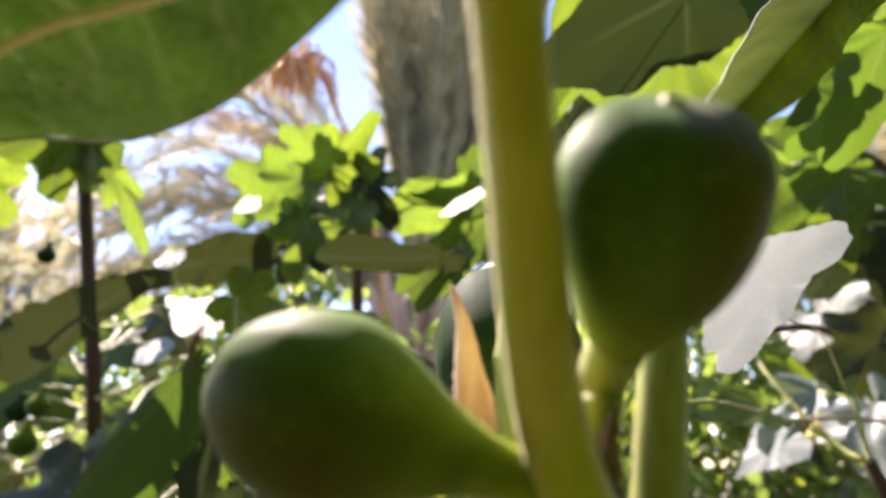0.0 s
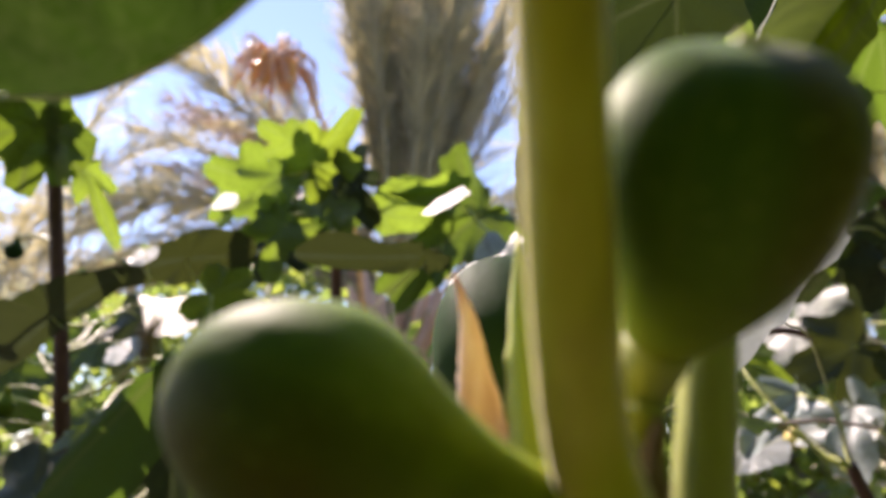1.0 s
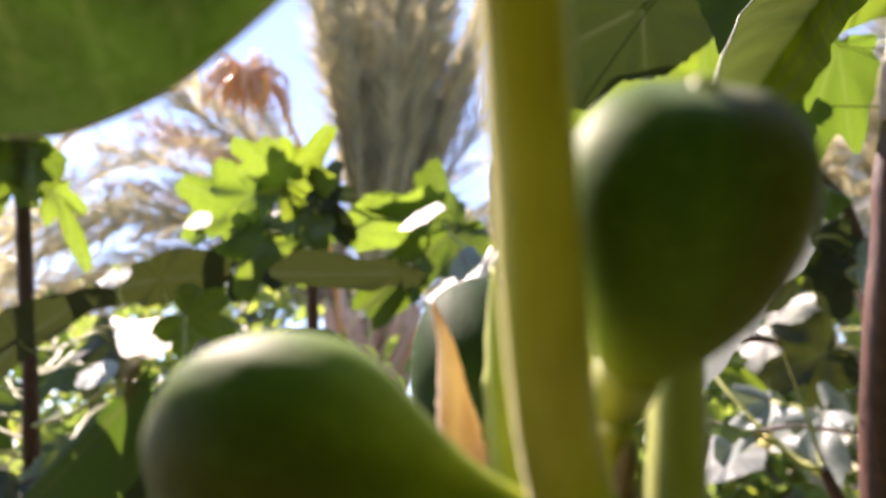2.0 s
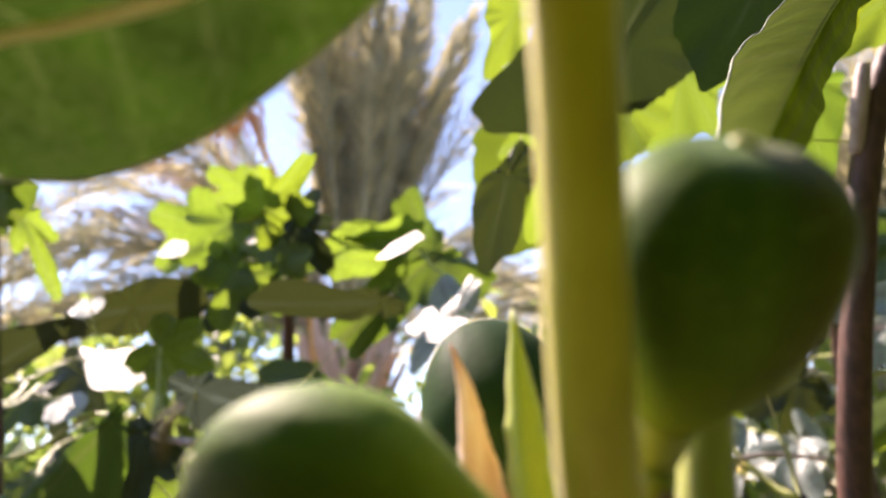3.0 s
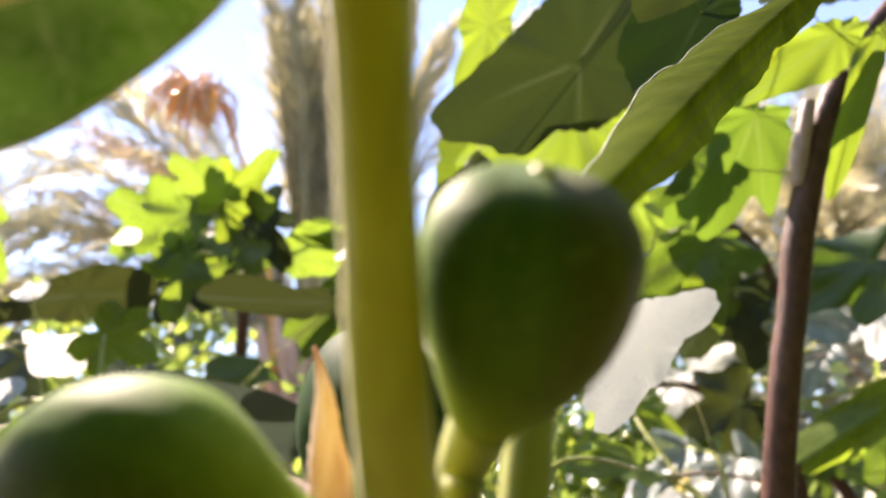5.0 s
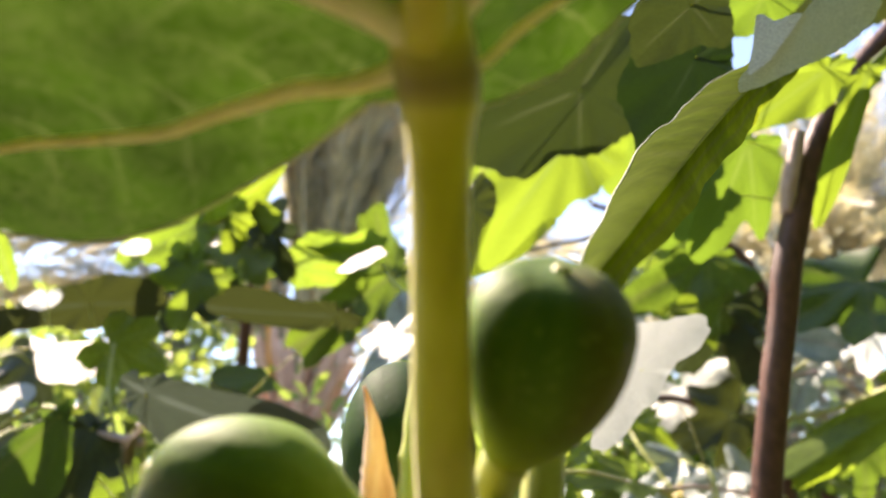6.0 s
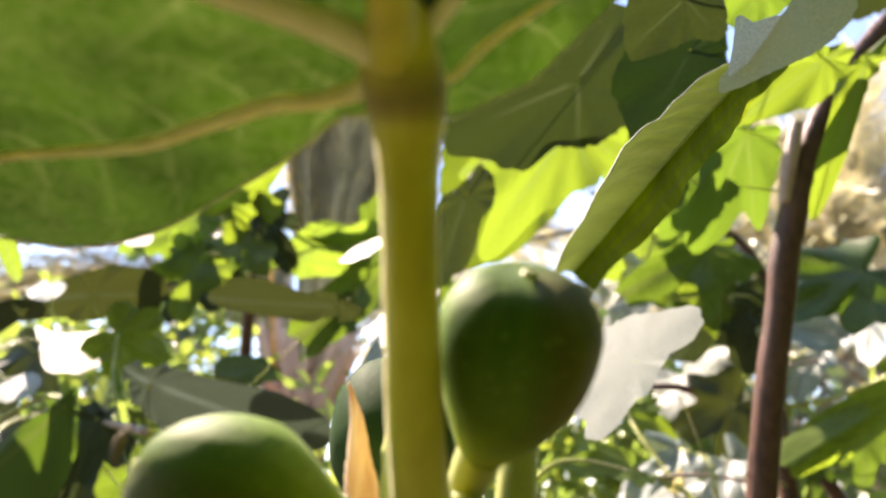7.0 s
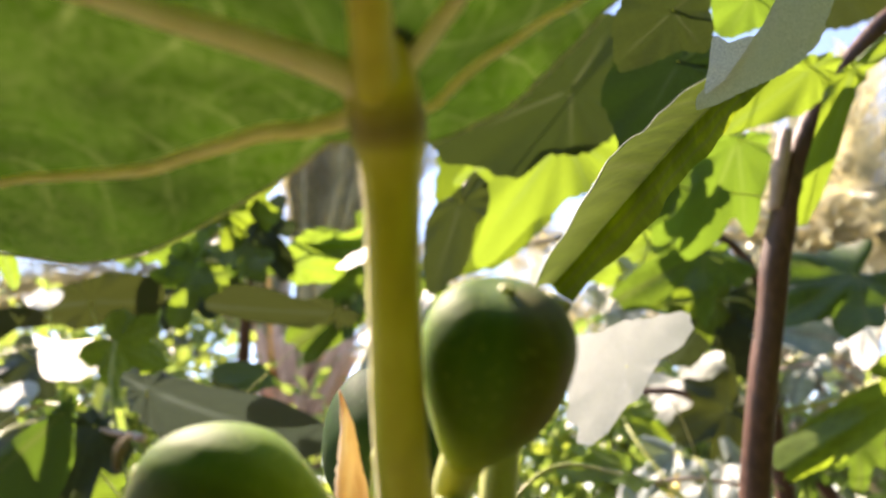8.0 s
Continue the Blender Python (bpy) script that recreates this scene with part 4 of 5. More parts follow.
broad_leaf(band_branch, (-0.4878, 0.8753, 1.6926), (-0.6223, 0.9330, 1.6426), (-0.04, -0.71, -0.71), ((7, 20.4), (28, 11.2), (71, 4.8), (140, 6.4), (164, 9.6), (177, 13.6), (183, 13.4), (188, 9.1), (218, 2.9), (332, 7.1), (343, 13.6), (348, 20.4)), mature, "broad fig leaf with shade painted brownish olive", 18)
broad_leaf(band_branch, (0.0006, 0.7155, 1.7254), (-0.1635, 0.7392, 1.7280), (-0.09, -0.51, -0.86), ((0, 16.6), (21, 11.1), (26, 7.0), (63, 2.6), (178, 2.9), (223, 3.1), (339, 5.5), (349, 11.5)), mature, "broad fig leaf with shade painted brownish olive", 12)
broad_leaf(band_branch, (-0.1702, 0.6333, 1.6174), (-0.0101, 0.6560, 1.5785), (-0.04, -0.78, -0.62), ((0, 18.0), (6, 19.1), (17, 15.2), (33, 11.1), (58, 6.9), (84, 3.4), (136, 2.1), (195, 2.7), (213, 2.6), (296, 2.3), (334, 5.8), (345, 11.0), (353, 15.0)), slate, "fig leaf with shade painted slate-grey", 13)
broad_leaf(band_branch, (-0.0810, 0.8463, 1.6806), (-0.1607, 0.8601, 1.6831), (-0.16, -0.97, 0.17), ((0, 8.10), (15, 6.10), (50, 1.30), (216, 2.90), (293, 2.90), (344, 6.10)), adult, "fig leaf with half shade painted mid green", 14)
grow(west_branch, (-0.458, 1.081, 1.733), (-0.491, 1.054, 1.653), (-0.31, -0.81, 0.50), 0.80, mature, 3)
grow(west_branch, (-0.502, 0.914, 1.924), (-0.446, 0.951, 1.810), (0.52, -0.85, -0.06), 0.70, young, 2)
grow(west_branch, (-0.543, 0.850, 1.957), (-0.567, 0.879, 1.868), (-0.00, -0.99, -0.12), 1.00, adult, 3)
grow(west_branch, (-0.510, 0.850, 1.957), (-0.592, 0.865, 1.911), (-0.00, -0.99, -0.12), 1.00, adult, 3)
grow(west_branch, (-0.248, 0.757, 1.597), (-0.273, 0.751, 1.453), (-0.19, -0.97, -0.11), 0.60, mature, 4)
grow(west_branch, (-0.572, 1.189, 1.724), (-0.628, 1.116, 1.625), (-0.00, -0.95, 0.32), 1.00, adult, 1)
grow(west_branch, (-0.685, 1.104, 1.661), (-0.726, 1.036, 1.548), (-0.00, -0.99, -0.12), 1.00, adult, 3)
grow(west_branch, (-0.851, 1.096, 2.009), (-0.789, 1.122, 1.931), (-0.00, -0.99, -0.12), 1.00, young, 3)
grow(west_branch, (-0.514, 0.956, 1.469), (-0.622, 0.961, 1.455), (-0.31, -0.81, 0.50), 1.00, mature, 3)
grow(west_branch, (-0.429, 0.928, 1.558), (-0.442, 0.899, 1.485), (-0.00, -1.00, 0.07), 1.00, adult, 0)
grow(west_branch, (-0.468, 1.319, 1.614), (-0.407, 1.264, 1.525), (-0.00, -0.99, -0.12), 0.70, mature, 0)
grow(west_branch, (-0.515, 1.481, 1.472), (-0.613, 1.544, 1.408), (-0.00, -0.92, -0.40), 1.10, mature, 3)
grow(west_branch, (-0.744, 1.448, 1.510), (-0.802, 1.403, 1.488), (0.29, -0.94, -0.20), 0.90, mature, 3)
grow(west_branch, (-0.689, 1.397, 1.504), (-0.689, 1.375, 1.412), (-0.43, -0.74, -0.51), 0.90, adult, 0)
grow(west_branch, (-0.727, 1.159, 1.493), (-0.778, 1.167, 1.437), (0.10, -0.97, -0.21), 1.10, mature, 1)
grow(west_branch, (-0.799, 1.244, 1.717), (-0.732, 1.204, 1.645), (-0.29, -0.91, -0.30), 0.80, young, 1)
grow(west_branch, (-0.605, 1.379, 1.786), (-0.542, 1.426, 1.673), (-0.51, -0.86, -0.10), 0.70, adult, 0)
grow(west_branch, (-0.587, 1.513, 1.698), (-0.517, 1.577, 1.629), (0.09, -0.99, 0.07), 1.00, mature, 1)
grow(west_branch, (-0.429, 1.288, 1.547), (-0.352, 1.359, 1.492), (-0.00, -0.99, 0.15), 1.10, adult, 3)
grow(west_branch, (-0.725, 1.193, 1.743), (-0.782, 1.207, 1.667), (0.20, -0.90, -0.39), 0.90, mature, 3)
grow(west_branch, (-0.519, 1.459, 1.509), (-0.637, 1.488, 1.484), (-0.44, -0.89, -0.10), 1.00, adult, 0)
grow(west_branch, (-0.632, 1.462, 1.628), (-0.502, 1.468, 1.609), (0.38, -0.89, 0.27), 1.00, mature, 0)
broad_leaf(west_branch, (-0.4069, 0.9878, 1.7360), (-0.2959, 0.9230, 1.7041), (-0.17, -0.65, 0.74), ((0, 13.2), (21, 12.7), (39, 10.5), (198, 6.0), (299, 2.3), (324, 10.7)), shine, "fig leaf with sun glare painted white", 15)
broad_leaf(west_branch, (-0.2568, 0.6827, 1.5994), (-0.3894, 0.7009, 1.4538), (0.10, -0.97, -0.21), ((0, 19.8), (6, 12.6), (16, 5.5), (161, 2.2), (291, 3.9), (314, 8.0), (330, 12.1), (335, 16.2)), adult, "fig leaf with half shade painted mid green", 16)


broad_leaf(low_branch, (0.5048, 1.0426, 1.5290), (0.4442, 1.0521, 1.4725), (-0.61, -0.56, 0.56), ((2, 5.9), (3, 10.2), (18, 5.9), (64, 4.0), (117, 6.3), (144, 6.3), (163, 7.3), (193, 3.6), (232, 5.4), (261, 5.7), (304, 4.4), (351, 5.6)), shine, "fig leaf face with sun glare painted white", 30)
broad_leaf(low_branch, (0.0642, 0.8087, 1.7233), (0.0370, 0.8382, 1.7231), (-0.61, -0.56, 0.56), ((14, 6.2), (38, 5.0), (61, 5.7), (100, 2.1), (190, 4.7), (209, 6.1), (228, 5.3), (258, 2.9), (344, 3.1)), shine, "fig leaf face with sun glare painted white", 31)
broad_leaf(cluster_branch, (0.0307, 0.9147, 1.8735), (-0.0023, 0.9302, 1.8615), (-0.51, -0.61, 0.61), ((3, 4.1), (57, 3.0), (135, 4.2), (191, 4.4), (245, 2.6), (308, 2.8)), shine, "fig leaf face with sun glare painted white", 32)
broad_leaf(cluster_branch, (-0.2997, 0.9260, 1.8783), (-0.3529, 1.0147, 1.9089), (-0.61, -0.56, 0.56), ((17, 9.4), (174, 7.5), (187, 12.3), (214, 3.7), (359, 10.7)), shine, "fig leaf face with sun glare painted white", 35)
broad_leaf(band_branch, (-0.3819, 0.8594, 1.7717), (-0.5172, 1.0909, 1.8403), (-0.50, -0.50, 0.70), ((0, 29.9), (10, 9.8), (175, 14.0), (183, 22.2), (225, 2.4)), shine, "fig leaf face with sun glare painted white", 36)
broad_leaf(west_branch, (-0.4225, 0.9433, 1.6715), (-0.4215, 0.8995, 1.6409), (-0.50, -0.50, 0.70), ((0, 5.9), (105, 2.3), (299, 3.8), (315, 11.0), (328, 16.1), (336, 13.1)), shine, "fig leaf face with sun glare painted white", 38)


# fruit and bare twigs on the branches
def small_fig(parent, at, size, skin, label, lean=(0.1, 0.0, 1.0)):
    at, up = Vector(at), Vector(lean).normalized()
    ob = part("fig", fig_mesh(at + up * size * 0.75, at - up * size * 0.6, size, size * 90, 24, 24), skin, parent, label)
    near = min((Vector(q[:3]) for q in LINES[parent.name]), key=lambda q: (q - at).length)
    part("fruit_stalk", stem([(*near, 0.003), (*((near + at) / 2 + Vector((0, 0, 0.02))), 0.0025), (*(at + up * size * 0.74), 0.0025)], steps=4, sides=7), SHOOT, ob)


def twig(parent, points, material, label):
    part("twig", stem(points, steps=5, sides=8, lumps=0.25), material, parent, label)


small_fig(east_branch, (0.771, 1.397, 1.559), 0.046, YELLOW_SKIN, "ripe yellow fig")
small_fig(east_branch, (0.644, 1.188, 1.618), 0.032, FIG_SKIN, "small unripe green fig")
small_fig(east_branch, (0.719, 1.226, 1.628), 0.030, FIG_SKIN, "small unripe green fig")
small_fig(east_branch, (0.594, 1.150, 1.599), 0.030, FIG_SKIN, "small unripe green fig")
small_fig(west_branch, (-0.606, 0.987, 1.538), 0.040, FIG_SKIN, "small unripe green fig")
small_fig(west_branch, (-0.614, 1.021, 1.593), 0.035, FIG_SKIN, "small unripe green fig")
small_fig(west_branch, (-0.677, 1.075, 1.589), 0.036, SHADE_TONED_FIG_SKIN, "small unripe green fig")
small_fig(west_branch, (-0.661, 1.046, 1.841), 0.030, SHADE_TONED_FIG_SKIN, "small unripe green fig")
twig(low_branch, [(0.138, 0.497, 1.508, 0.0022), (0.150, 0.489, 1.524, 0.0020), (0.177, 0.499, 1.541, 0.0018), (0.213, 0.524, 1.545, 0.0016), (0.269, 0.571, 1.541, 0.0014)], SHOOT, "slender green leaf stalk")
twig(low_branch, [(0.542, 1.215, 1.726, 0.0070), (0.674, 1.189, 1.736, 0.0080), (0.776, 1.191, 1.690, 0.0100), (0.924, 1.194, 1.622, 0.0120), (1.019, 1.221, 1.518, 0.0140)], BROWN_BARK, "dark bare twig")
twig(low_branch, [(0.345, 0.771, 1.557, 0.0030), (0.393, 0.768, 1.545, 0.0030), (0.476, 0.806, 1.551, 0.0028), (0.573, 0.847, 1.544, 0.0028)], PALE_BARK, "pale bare twig")
twig(west_branch, [(-0.310, 0.804, 1.613, 0.0020), (-0.255, 0.767, 1.598, 0.0032), (-0.214, 0.743, 1.588, 0.0040), (-0.187, 0.719, 1.582, 0.0042)], PALE_BARK, "pale broken twig end")
twig(east_branch, [(0.813, 1.048, 1.756, 0.0030), (0.894, 1.030, 1.766, 0.0028), (0.994, 1.019, 1.751, 0.0030)], PALE_BARK, "pale bare twig")
twig(east_branch, [(0.262, 1.069, 1.929, 0.0030), (0.341, 1.040, 1.968, 0.0040), (0.460, 1.059, 2.007, 0.0050), (0.542, 1.078, 2.058, 0.0060)], GREY_BARK, "grey bare twig")

# ---- palms ----
def frond_mesh(length, arch, lean, seed, leaflet=0.42, pairs=70, ragged=0.0, bare=0.12, close=1.0, short=0.0, slim=0.011):
    """One feather leaf: a bent rachis along +y with two rows of narrow folded leaflets."""
    rnd = random.Random(seed)
    verts, faces = [], []
    line = []
    for i in range(25):
        f = i / 24
        line.append(Vector((lean * f * f * length, length * (f - arch * 0.35 * f * f), length * (arch * 0.55 * f - arch * f * f))))
    for i, p in enumerate(line):
        r = 0.022 * (1 - 0.85 * i / 24)
        for k in range(5):
            a = 2 * math.pi * k / 5
            verts.append(p + Vector((math.cos(a) * r * 1.3, 0, math.sin(a) * r)))
    for i in range(24):
        for k in range(5):
            faces.append((i * 5 + k, i * 5 + (k + 1) % 5, i * 5 + 5 + (k + 1) % 5, i * 5 + 5 + k))
    stalk_faces = len(faces)
    for i in range(pairs):
        f = bare + (0.98 - bare) * i / pairs
        q = f * 24
        k = min(int(q), 23)
        p = line[k].lerp(line[k + 1], q - k)
        ahead = (line[k + 1] - line[k]).normalized()
        up = Vector((1, 0, 0)).cross(ahead).normalized()
        for s in (-1, 1):
            if rnd.random() < ragged:
                continue
            ln = leaflet * (0.45 + 0.55 * math.sin(math.pi * min(1, f * 1.05) ** 0.8)) * rnd.uniform(0.75, 1.15)
            ln *= 1 - short * max(0.0, 1 - (f - bare) / 0.3)
            way = (Vector((s, 0, 0)) * rnd.uniform(0.35, 0.9) * close + ahead * rnd.uniform(0.7, 1.3) + up * rnd.uniform(-0.6, 0.7) * close).normalized()
            flat = way.cross(up).normalized() * slim
            sag = Vector((0, 0, -0.12 * ln))
            n = len(verts)
            a, b, c = p, p + way * ln * 0.5, p + way * ln + sag
            lift = up * 0.006
            verts.extend((a - flat * 0.6, a + flat * 0.6, b - flat + lift, b + flat + lift, b - lift, c))
            faces.extend(((n, n + 4, n + 2), (n, n + 1, n + 4), (n + 1, n + 3, n + 4), (n + 2, n + 4, n + 5), (n + 4, n + 3, n + 5)))
    return verts, faces, stalk_faces


def frond_data(length, arch, lean, seed, material, **kw):
    verts, faces, stalk = frond_mesh(length, arch, lean, seed, **kw)
    me = bpy.data.meshes.new("frond")
    me.from_pydata([tuple(v) for v in verts], [], faces)
    me.materials.append(material)
    me.materials.append(RACHIS)
    for i in range(stalk):
        me.polygons[i].material_index = 1
    return me


FRONDS = [frond_data(3.9, a, l, s, FROND_GREY, pairs=120, leaflet=0.62) for a, l, s in ((0.15, 0.04, 1), (0.4, -0.06, 2), (0.7, 0.05, 3))]
DRY_FRONDS = [frond_data(3.6, 0.45, 0.05, 7, FROND_DRY, pairs=130, ragged=0.2, leaflet=0.45)]


UPRIGHT_FRONDS = [frond_data(3.9, 0.06, l, s, FROND_GREY, pairs=230, leaflet=0.5, bare=0.24, close=0.66, short=0.7, slim=0.0075) for l, s in ((0.03, 11), (-0.03, 12), (0.0, 13))]


def el_way(a, el):
    return Vector((math.cos(a) * math.cos(radians(el)), math.sin(a) * math.cos(radians(el)), math.sin(radians(el))))


def place_frond(ob, foot, d, el, twist, size, dead=False):
    """A frond at foot along d, arching over to the outside."""
    me = DRY_FRONDS[0] if dead == 1 else UPRIGHT_FRONDS[int(foot.x * 7 + el * 3) % 3] if dead == 2 else FRONDS[0 if el > 65 else 1 if el > 45 else 2]
    z = Vector((0, 0, 1)) if el < 75 else Vector((0.2, -1, 0))
    z = (z - d * z.dot(d)).normalized()
    m = Matrix((d.cross(z), d, z)).transposed().to_4x4()
    adopt(new("dry_frond" if dead == 1 else "frond", me), ob, Matrix.Translation(foot) @ m @ Matrix.Rotation(twist, 4, "Y") @ Matrix.Scale(size, 4))


def palm(at, height, count, seed, rise, label, dry=5, wanted=(), size=1.0):
    """A date palm: ringed trunk, reddish leaf bases, rising and arching fronds."""
    rnd = random.Random(seed)
    ob = thing("palm_tree", (at[0], at[1], 0), label, "palm tree", "palms")
    x, y = at
    part("trunk", stem([(x, y, 0, 0.24), (x, y, height * 0.3, 0.2), (x, y, height * 0.75, 0.19), (x, y, height, 0.14), (x, y, height + 0.15, 0.03)], steps=14, sides=24, lumps=0.35), PALM_BARK, ob, "rough brown trunk")
    for k in range(26):
        a = k * 2.4 + rnd.uniform(-0.2, 0.2)
        f = k / 26
        z = height - 0.45 + 0.5 * f
        w = Vector((math.cos(a), math.sin(a), 0))
        p0 = Vector((x, y, z)) + w * 0.12
        p1 = p0 + w * 0.16 + Vector((0, 0, 0.22))
        p2 = p1 + w * (0.2 - 0.12 * f) + Vector((0, 0, 0.34))
        part("leaf_base", stem([(*p0, 0.075), (*p1, 0.06), (*p2, 0.02)], steps=4, sides=8, flat=0.5), BOOT_SKIN, ob, "reddish brown fibrous leaf base")
    for k in range(count):
        a = k * 2.39996 + rnd.uniform(-0.25, 0.25)
        el = rise[0] + (rise[1] - rise[0]) * (k / count)
        place_frond(ob, Vector((x, y, height)), el_way(a, el), el, rnd.uniform(-0.9, 0.9), rnd.uniform(0.85, 1.15) * size)
    for sway, lean, dead in wanted:
        d = Vector((math.sin(radians(sway)), math.sin(radians(lean)) * math.cos(radians(sway)), math.cos(radians(lean)) * math.cos(radians(sway))))
        place_frond(ob, Vector((x, y, height)), d, 90 - abs(sway), rnd.uniform(-0.5, 0.5), rnd.uniform(0.9, 1.1), dead)
    for k in range(dry):
        o = new("dry_frond", DRY_FRONDS[0])
        a = k * 2.39996 + 1 + seed
        adopt(o, ob, Matrix.Translation((x, y, height - 0.2)) @ Matrix.Rotation(a, 4, "Z") @ Matrix.Rotation(radians(rnd.uniform(-25, 15)), 4, "X") @ Matrix.Rotation(rnd.uniform(-0.8, 0.8), 4, "Y"))
    return ob


palm((-0.22, 5.2), 2.5, 0, 3, (86, 28), "date palm with upright khaki fronds and dry brown ones", dry=0, wanted=(
    (-5, 3, 2), (-3, -5, 2), (-1, 6, 2), (1, -2, 2), (3, 8, 2), (5, -6, 2), (6, 2, 2), (8, 7, 2), (9, -3, 2), (11, 4, 2), (12, -7, 2), (14, 1, 2), (16, 5, 2), (-7, -1, 2), (7, -10, 2), (0, 11, 2), (18, -3, 2), (10, 12, 2), (19, 3, 2), (17, 9, 2),
    (-50, 10, 0), (-56, -4, 0), (-62, 8, 0), (-68, 20, 0), (-58, 14, 0), (-40, 8, 0), (-34, -12, 0), (-28, 6, 0), (-22, 14, 0), (-38, 14, 1), (-31, -6, 1), (-44, 4, 1), (-27, 10, 1), (-36, 20, 1), (-33, 6, 1), (40, 12, 0), (52, -8, 0), (64, 10, 0), (30, 45, 0), (74, -5, 0), (24, 6, 0)))
palm((4.6, 5.0), 3.3, 90, 5, (82, -10), "bushy date palm with greyish fronds", dry=0, size=0.62)
palm((-4.4, 6.4), 2.6, 15, 8, (70, 10), "tall date palm with arching grey fronds")
palm((2.6, 9.5), 3.0, 14, 9, (75, 10), "far date palm with grey fronds")

# orange stalks hanging in the palm's crown
cl = thing("date_cluster", (-1.07, 4.16, 4.24), "orange date stalks hanging in the palm", "dates")
rnd = random.Random(4)
for k in range(110):
    a = rnd.uniform(0, 6.28)
    w = Vector((math.cos(a), math.sin(a), rnd.uniform(-0.5, 0.5))) * rnd.uniform(0.06, 0.24)
    p = Vector((-1.07, 4.16, 4.36)) + w * 0.3
    r = rnd.uniform(0.006, 0.012)
    part("date_strand", stem([(*p, r * 0.6), (*(p + w * 0.7 + Vector((0, 0, -0.05))), r), (*(p + w + Vector((0, 0, -0.14))), r), (*(p + w * 1.05 + Vector((0, 0, -0.24))), r * 0.4)], steps=3, sides=5, lumps=0.5), DATE_SKIN if k % 3 == 0 else BOOT_SKIN, cl)
part("date_stem", stem([(-0.42, 4.98, 2.5, 0.02), (-0.6, 4.9, 3.6, 0.018), (-0.97, 4.26, 4.44, 0.016), (-1.07, 4.16, 4.36, 0.014)], steps=6, sides=8), DATE_SKIN, cl)


# ---- shrubs and trees behind ----
def scatter_leaves(name, spots, size, seed, material):
    """Many small bent leaves at the spots, in one mesh."""
    rnd = np.random.default_rng(seed)
    n = len(spots)
    y = rnd.normal(size=(n, 3))
    y[:, 2] -= 0.5
    y /= np.linalg.norm(y, axis=1)[:, None]
    z = rnd.normal(size=(n, 3)) * 0.8 + np.array((0, 0, 1.0))
    x = np.cross(y, z)
    x /= np.linalg.norm(x, axis=1)[:, None]
    z = np.cross(x, y)
    s = size * rnd.uniform(0.55, 1.3, n)[:, None]
    p = np.asarray(spots)
    ring = [p, p + y * s * 0.35 + x * s * 0.25 + z * s * 0.06, p + y * s * 0.75 + x * s * 0.2, p + y * s - z * s * 0.12, p + y * s * 0.75 - x * s * 0.2, p + y * s * 0.35 - x * s * 0.25 + z * s * 0.06, p + y * s * 0.5 - z * s * 0.05]
    verts = np.stack(ring, axis=1).reshape(-1, 3)
    faces = [(7 * i + a, 7 * i + b, 7 * i + 6) for i in range(n) for a, b in ((0, 1), (1, 2), (2, 3), (3, 4), (4, 5), (5, 0))]
    me = bpy.data.meshes.new(name)
    me.from_pydata(verts.tolist(), [], faces)
    me.shade_smooth()
    me.materials.append(material)
    return me


def bush(at, base, size, count, leaf, seed, material, label, name="garden_tree", category="tree"):
    """A small tree: trunk from the ground, limbs into a loose crown of leaf clumps with gaps."""
    rnd = random.Random(seed)
    x, y, z = at
    ob = thing(name, (base[0], base[1], 0), label, category, "garden trees")
    low = z - size[2] * 0.6
    part("trunk", stem([(base[0], base[1], 0, 0.06), ((base[0] + x) / 2, (base[1] + y) / 2, low * 0.55, 0.045), (x, y, low, 0.035), (x, y, z, 0.015)], steps=6, sides=10, lumps=0.2), GREY_BARK, ob)
    spots = []
    for k in range(count // 60):
        d = Vector((rnd.gauss(0, 1), rnd.gauss(0, 1), rnd.gauss(0, 1))).normalized() * rnd.random() ** 0.4
        c = Vector((x + d.x * size[0], y + d.y * size[1], z + d.z * size[2]))
        if k % 3 == 0:
            part("limb", stem([(x, y, low + (z - low) * rnd.random(), 0.02), (*((Vector((x, y, z)) + c) / 2 - Vector((0, 0, 0.05))), 0.011), (*c, 0.004)], steps=4, sides=6, lumps=0.2), GREY_BARK, ob)
        spread = leaf * rnd.uniform(1.2, 2.6)
        for _ in range(60):
            spots.append((c.x + rnd.gauss(0, spread), c.y + rnd.gauss(0, spread), c.z + rnd.gauss(0, spread * 0.8)))
    o = new("crown", scatter_leaves("crown", spots, leaf, seed, material))
    adopt(o, ob)
    tagged(o, kind="stuff")
    return ob


bush((1.5, 2.7, 1.75), (1.6, 2.9), (0.9, 0.6, 0.75), 2400, 0.10, 21, SMALL_LEAF, "leafy garden tree with small green leaves")
bush((2.6, 3.6, 2.0), (2.7, 3.8), (0.9, 0.8, 1.0), 2400, 0.11, 22, GREY_LEAF, "tree with silvery grey leaves")
bush((-1.1, 2.2, 1.45), (-1.1, 2.4), (0.7, 0.5, 0.4), 1200, 0.08, 23, SMALL_LEAF, "leafy garden tree with small green leaves")
bush((-0.82, 2.6, 1.95), (-0.8, 2.8), (0.5, 0.4, 0.3), 1900, 0.06, 31, SMALL_LEAF, "leafy garden tree with fine green leaves")
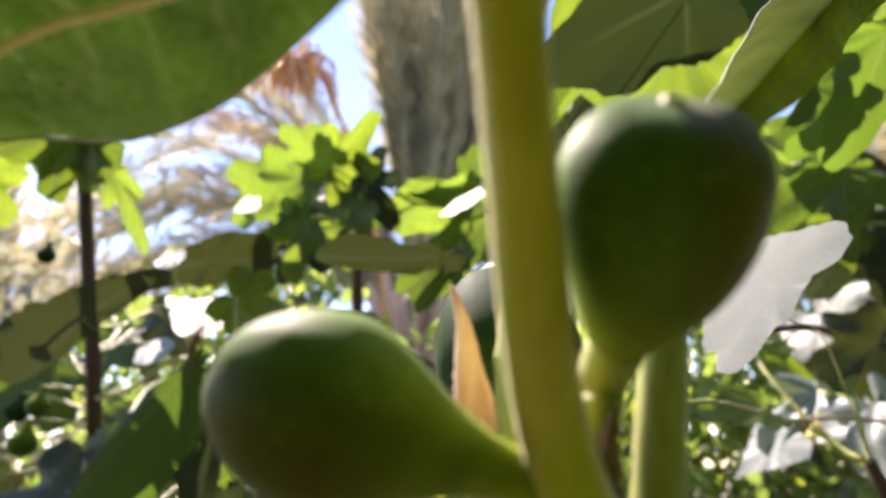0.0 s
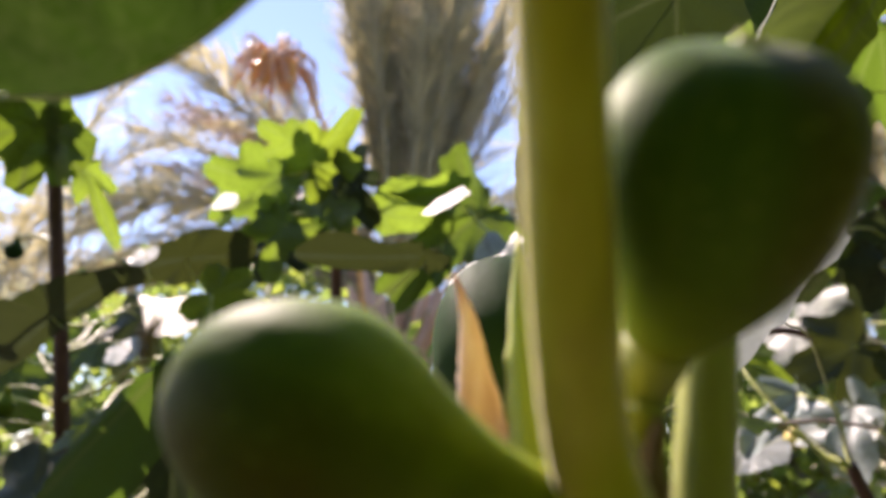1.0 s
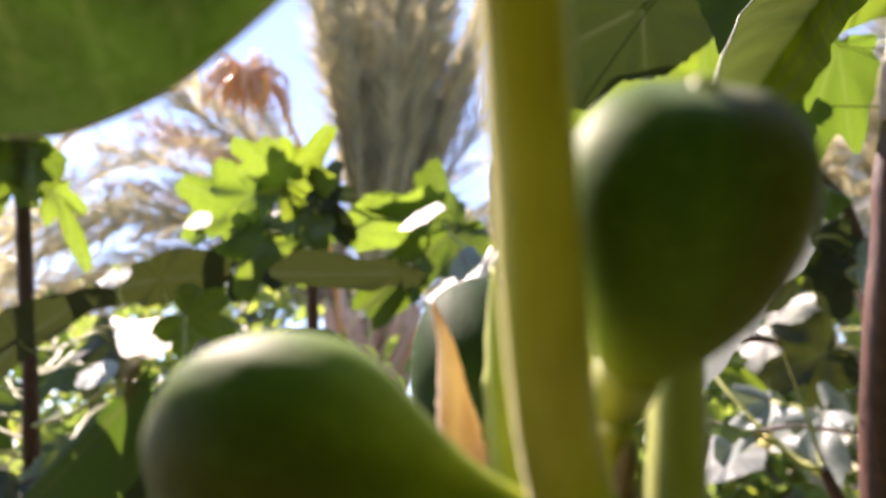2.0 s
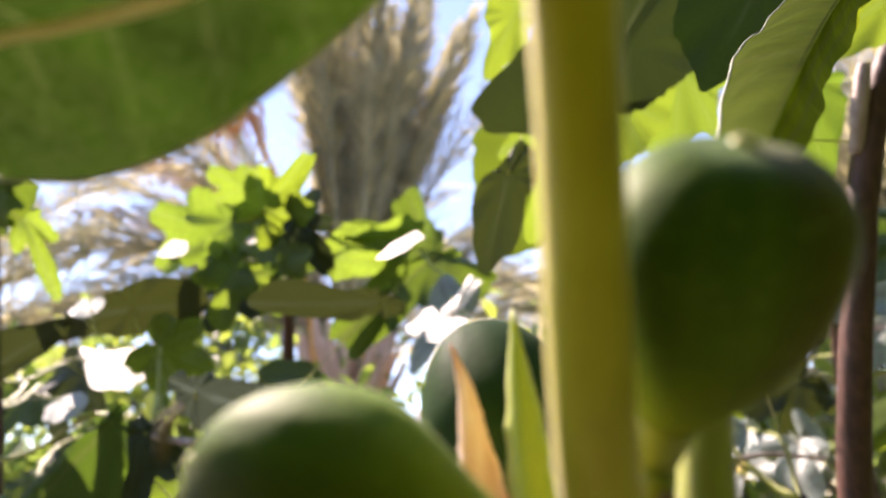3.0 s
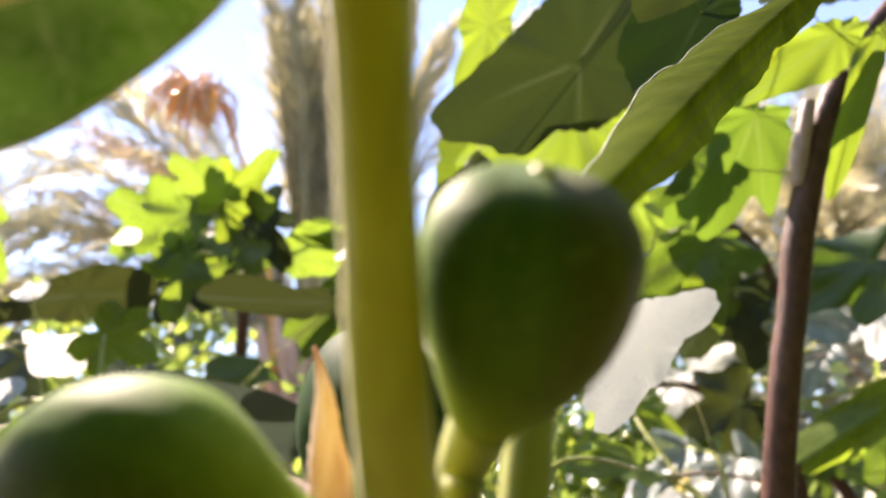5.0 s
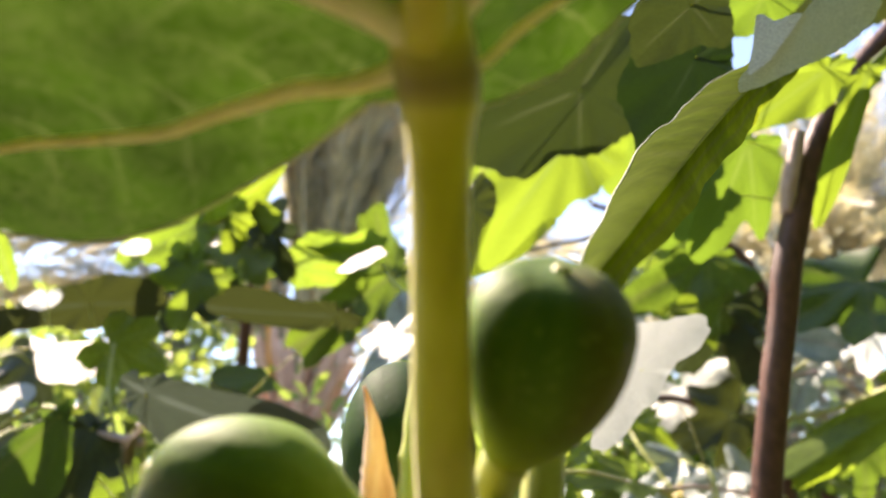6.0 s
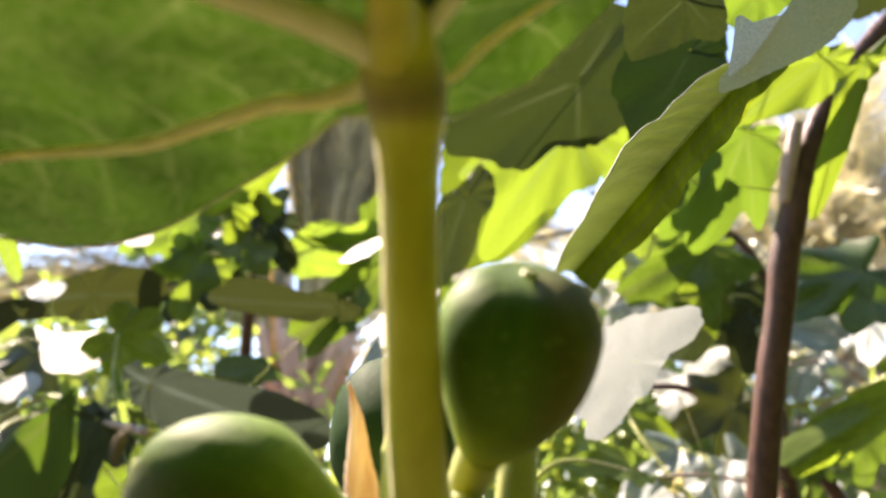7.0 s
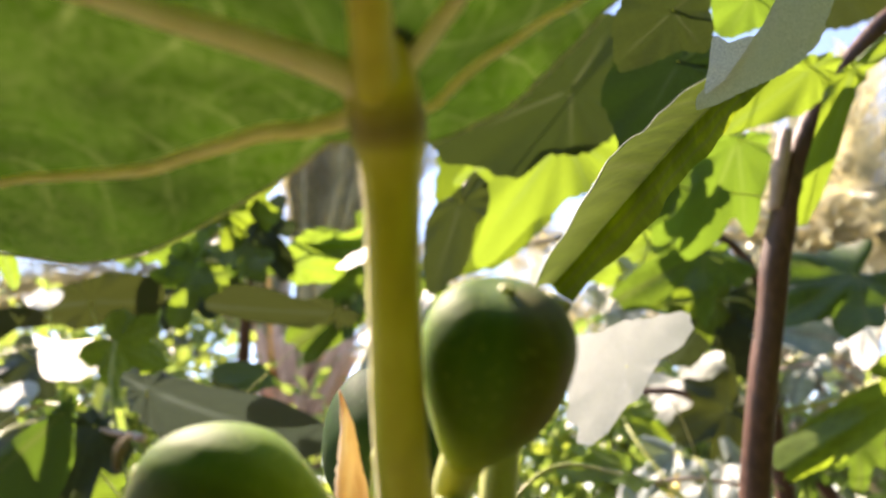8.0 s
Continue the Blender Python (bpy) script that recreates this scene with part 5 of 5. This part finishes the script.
bush((-0.74, 3.35, 2.35), (-0.74, 3.55), (0.28, 0.25, 0.16), 900, 0.05, 33, SMALL_LEAF, "slender garden tree with fine green leaves")
bush((0.3, 2.8, 1.45), (0.4, 3.0), (0.7, 0.5, 0.4), 1800, 0.09, 24, SMALL_LEAF, "low leafy garden tree in dappled light")
bush((-2.5, 3.6, 1.7), (-2.5, 3.8), (1.0, 0.8, 0.8), 2400, 0.11, 25, GREY_LEAF, "tree with silvery grey leaves")
bush((1.3, 5.5, 2.0), (1.3, 5.7), (1.3, 0.8, 0.8), 3000, 0.08, 26, SMALL_LEAF, "far leafy garden tree")
bush((-1.9, 6.5, 2.0), (-1.9, 6.7), (1.4, 0.8, 0.9), 3000, 0.08, 27, SMALL_LEAF, "far leafy garden tree")
# out of view: this tree is added only for its effect on the light
bush((0.5, -2.6, 2.4), (0.5, -2.8), (1.8, 0.8, 1.3), 3000, 0.1, 28, SMALL_LEAF, "unseen leafy tree added behind the walker to shape the light")


# ---- unseen dense hedges, added behind and beside the walker to cut fill light ----
def hedge(name, x0, y0, x1, y1, height, seed, label):
    """A dense hedge from one end to the other, added out of view to block light."""
    rnd = np.random.default_rng(seed)
    n = 7000
    f = rnd.uniform(0, 1, n)
    spots = np.column_stack((x0 + (x1 - x0) * f + rnd.normal(0, 0.2, n), y0 + (y1 - y0) * f + rnd.normal(0, 0.2, n), rnd.uniform(0.05, height, n)))
    ob = thing(name, ((x0 + x1) / 2, (y0 + y1) / 2, 0), label, "hedge")
    o = new("foliage", scatter_leaves("foliage", spots, 0.26, seed, SMALL_LEAF))
    adopt(o, ob)
    tagged(o, kind="stuff")
    for k in range(7):
        g = (k + 0.5) / 7
        x, y = x0 + (x1 - x0) * g, y0 + (y1 - y0) * g
        part("trunk", stem([(x, y, 0, 0.05), (x + 0.1, y, height * 0.5, 0.035), (x, y, height * 0.9, 0.01)], steps=4, sides=8, lumps=0.2), GREY_BARK, ob)


hedge("hedge", -3.0, -1.1, 3.0, -1.1, 2.9, 41, "unseen tall green hedge added to block fill light")
hedge("hedge", -2.4, -1.2, -2.3, 0.2, 1.5, 43, "unseen low green hedge added to block fill light")
hedge("hedge", 2.4, -1.4, 2.6, 1.2, 3.2, 42, "unseen tall green hedge added to block fill light")
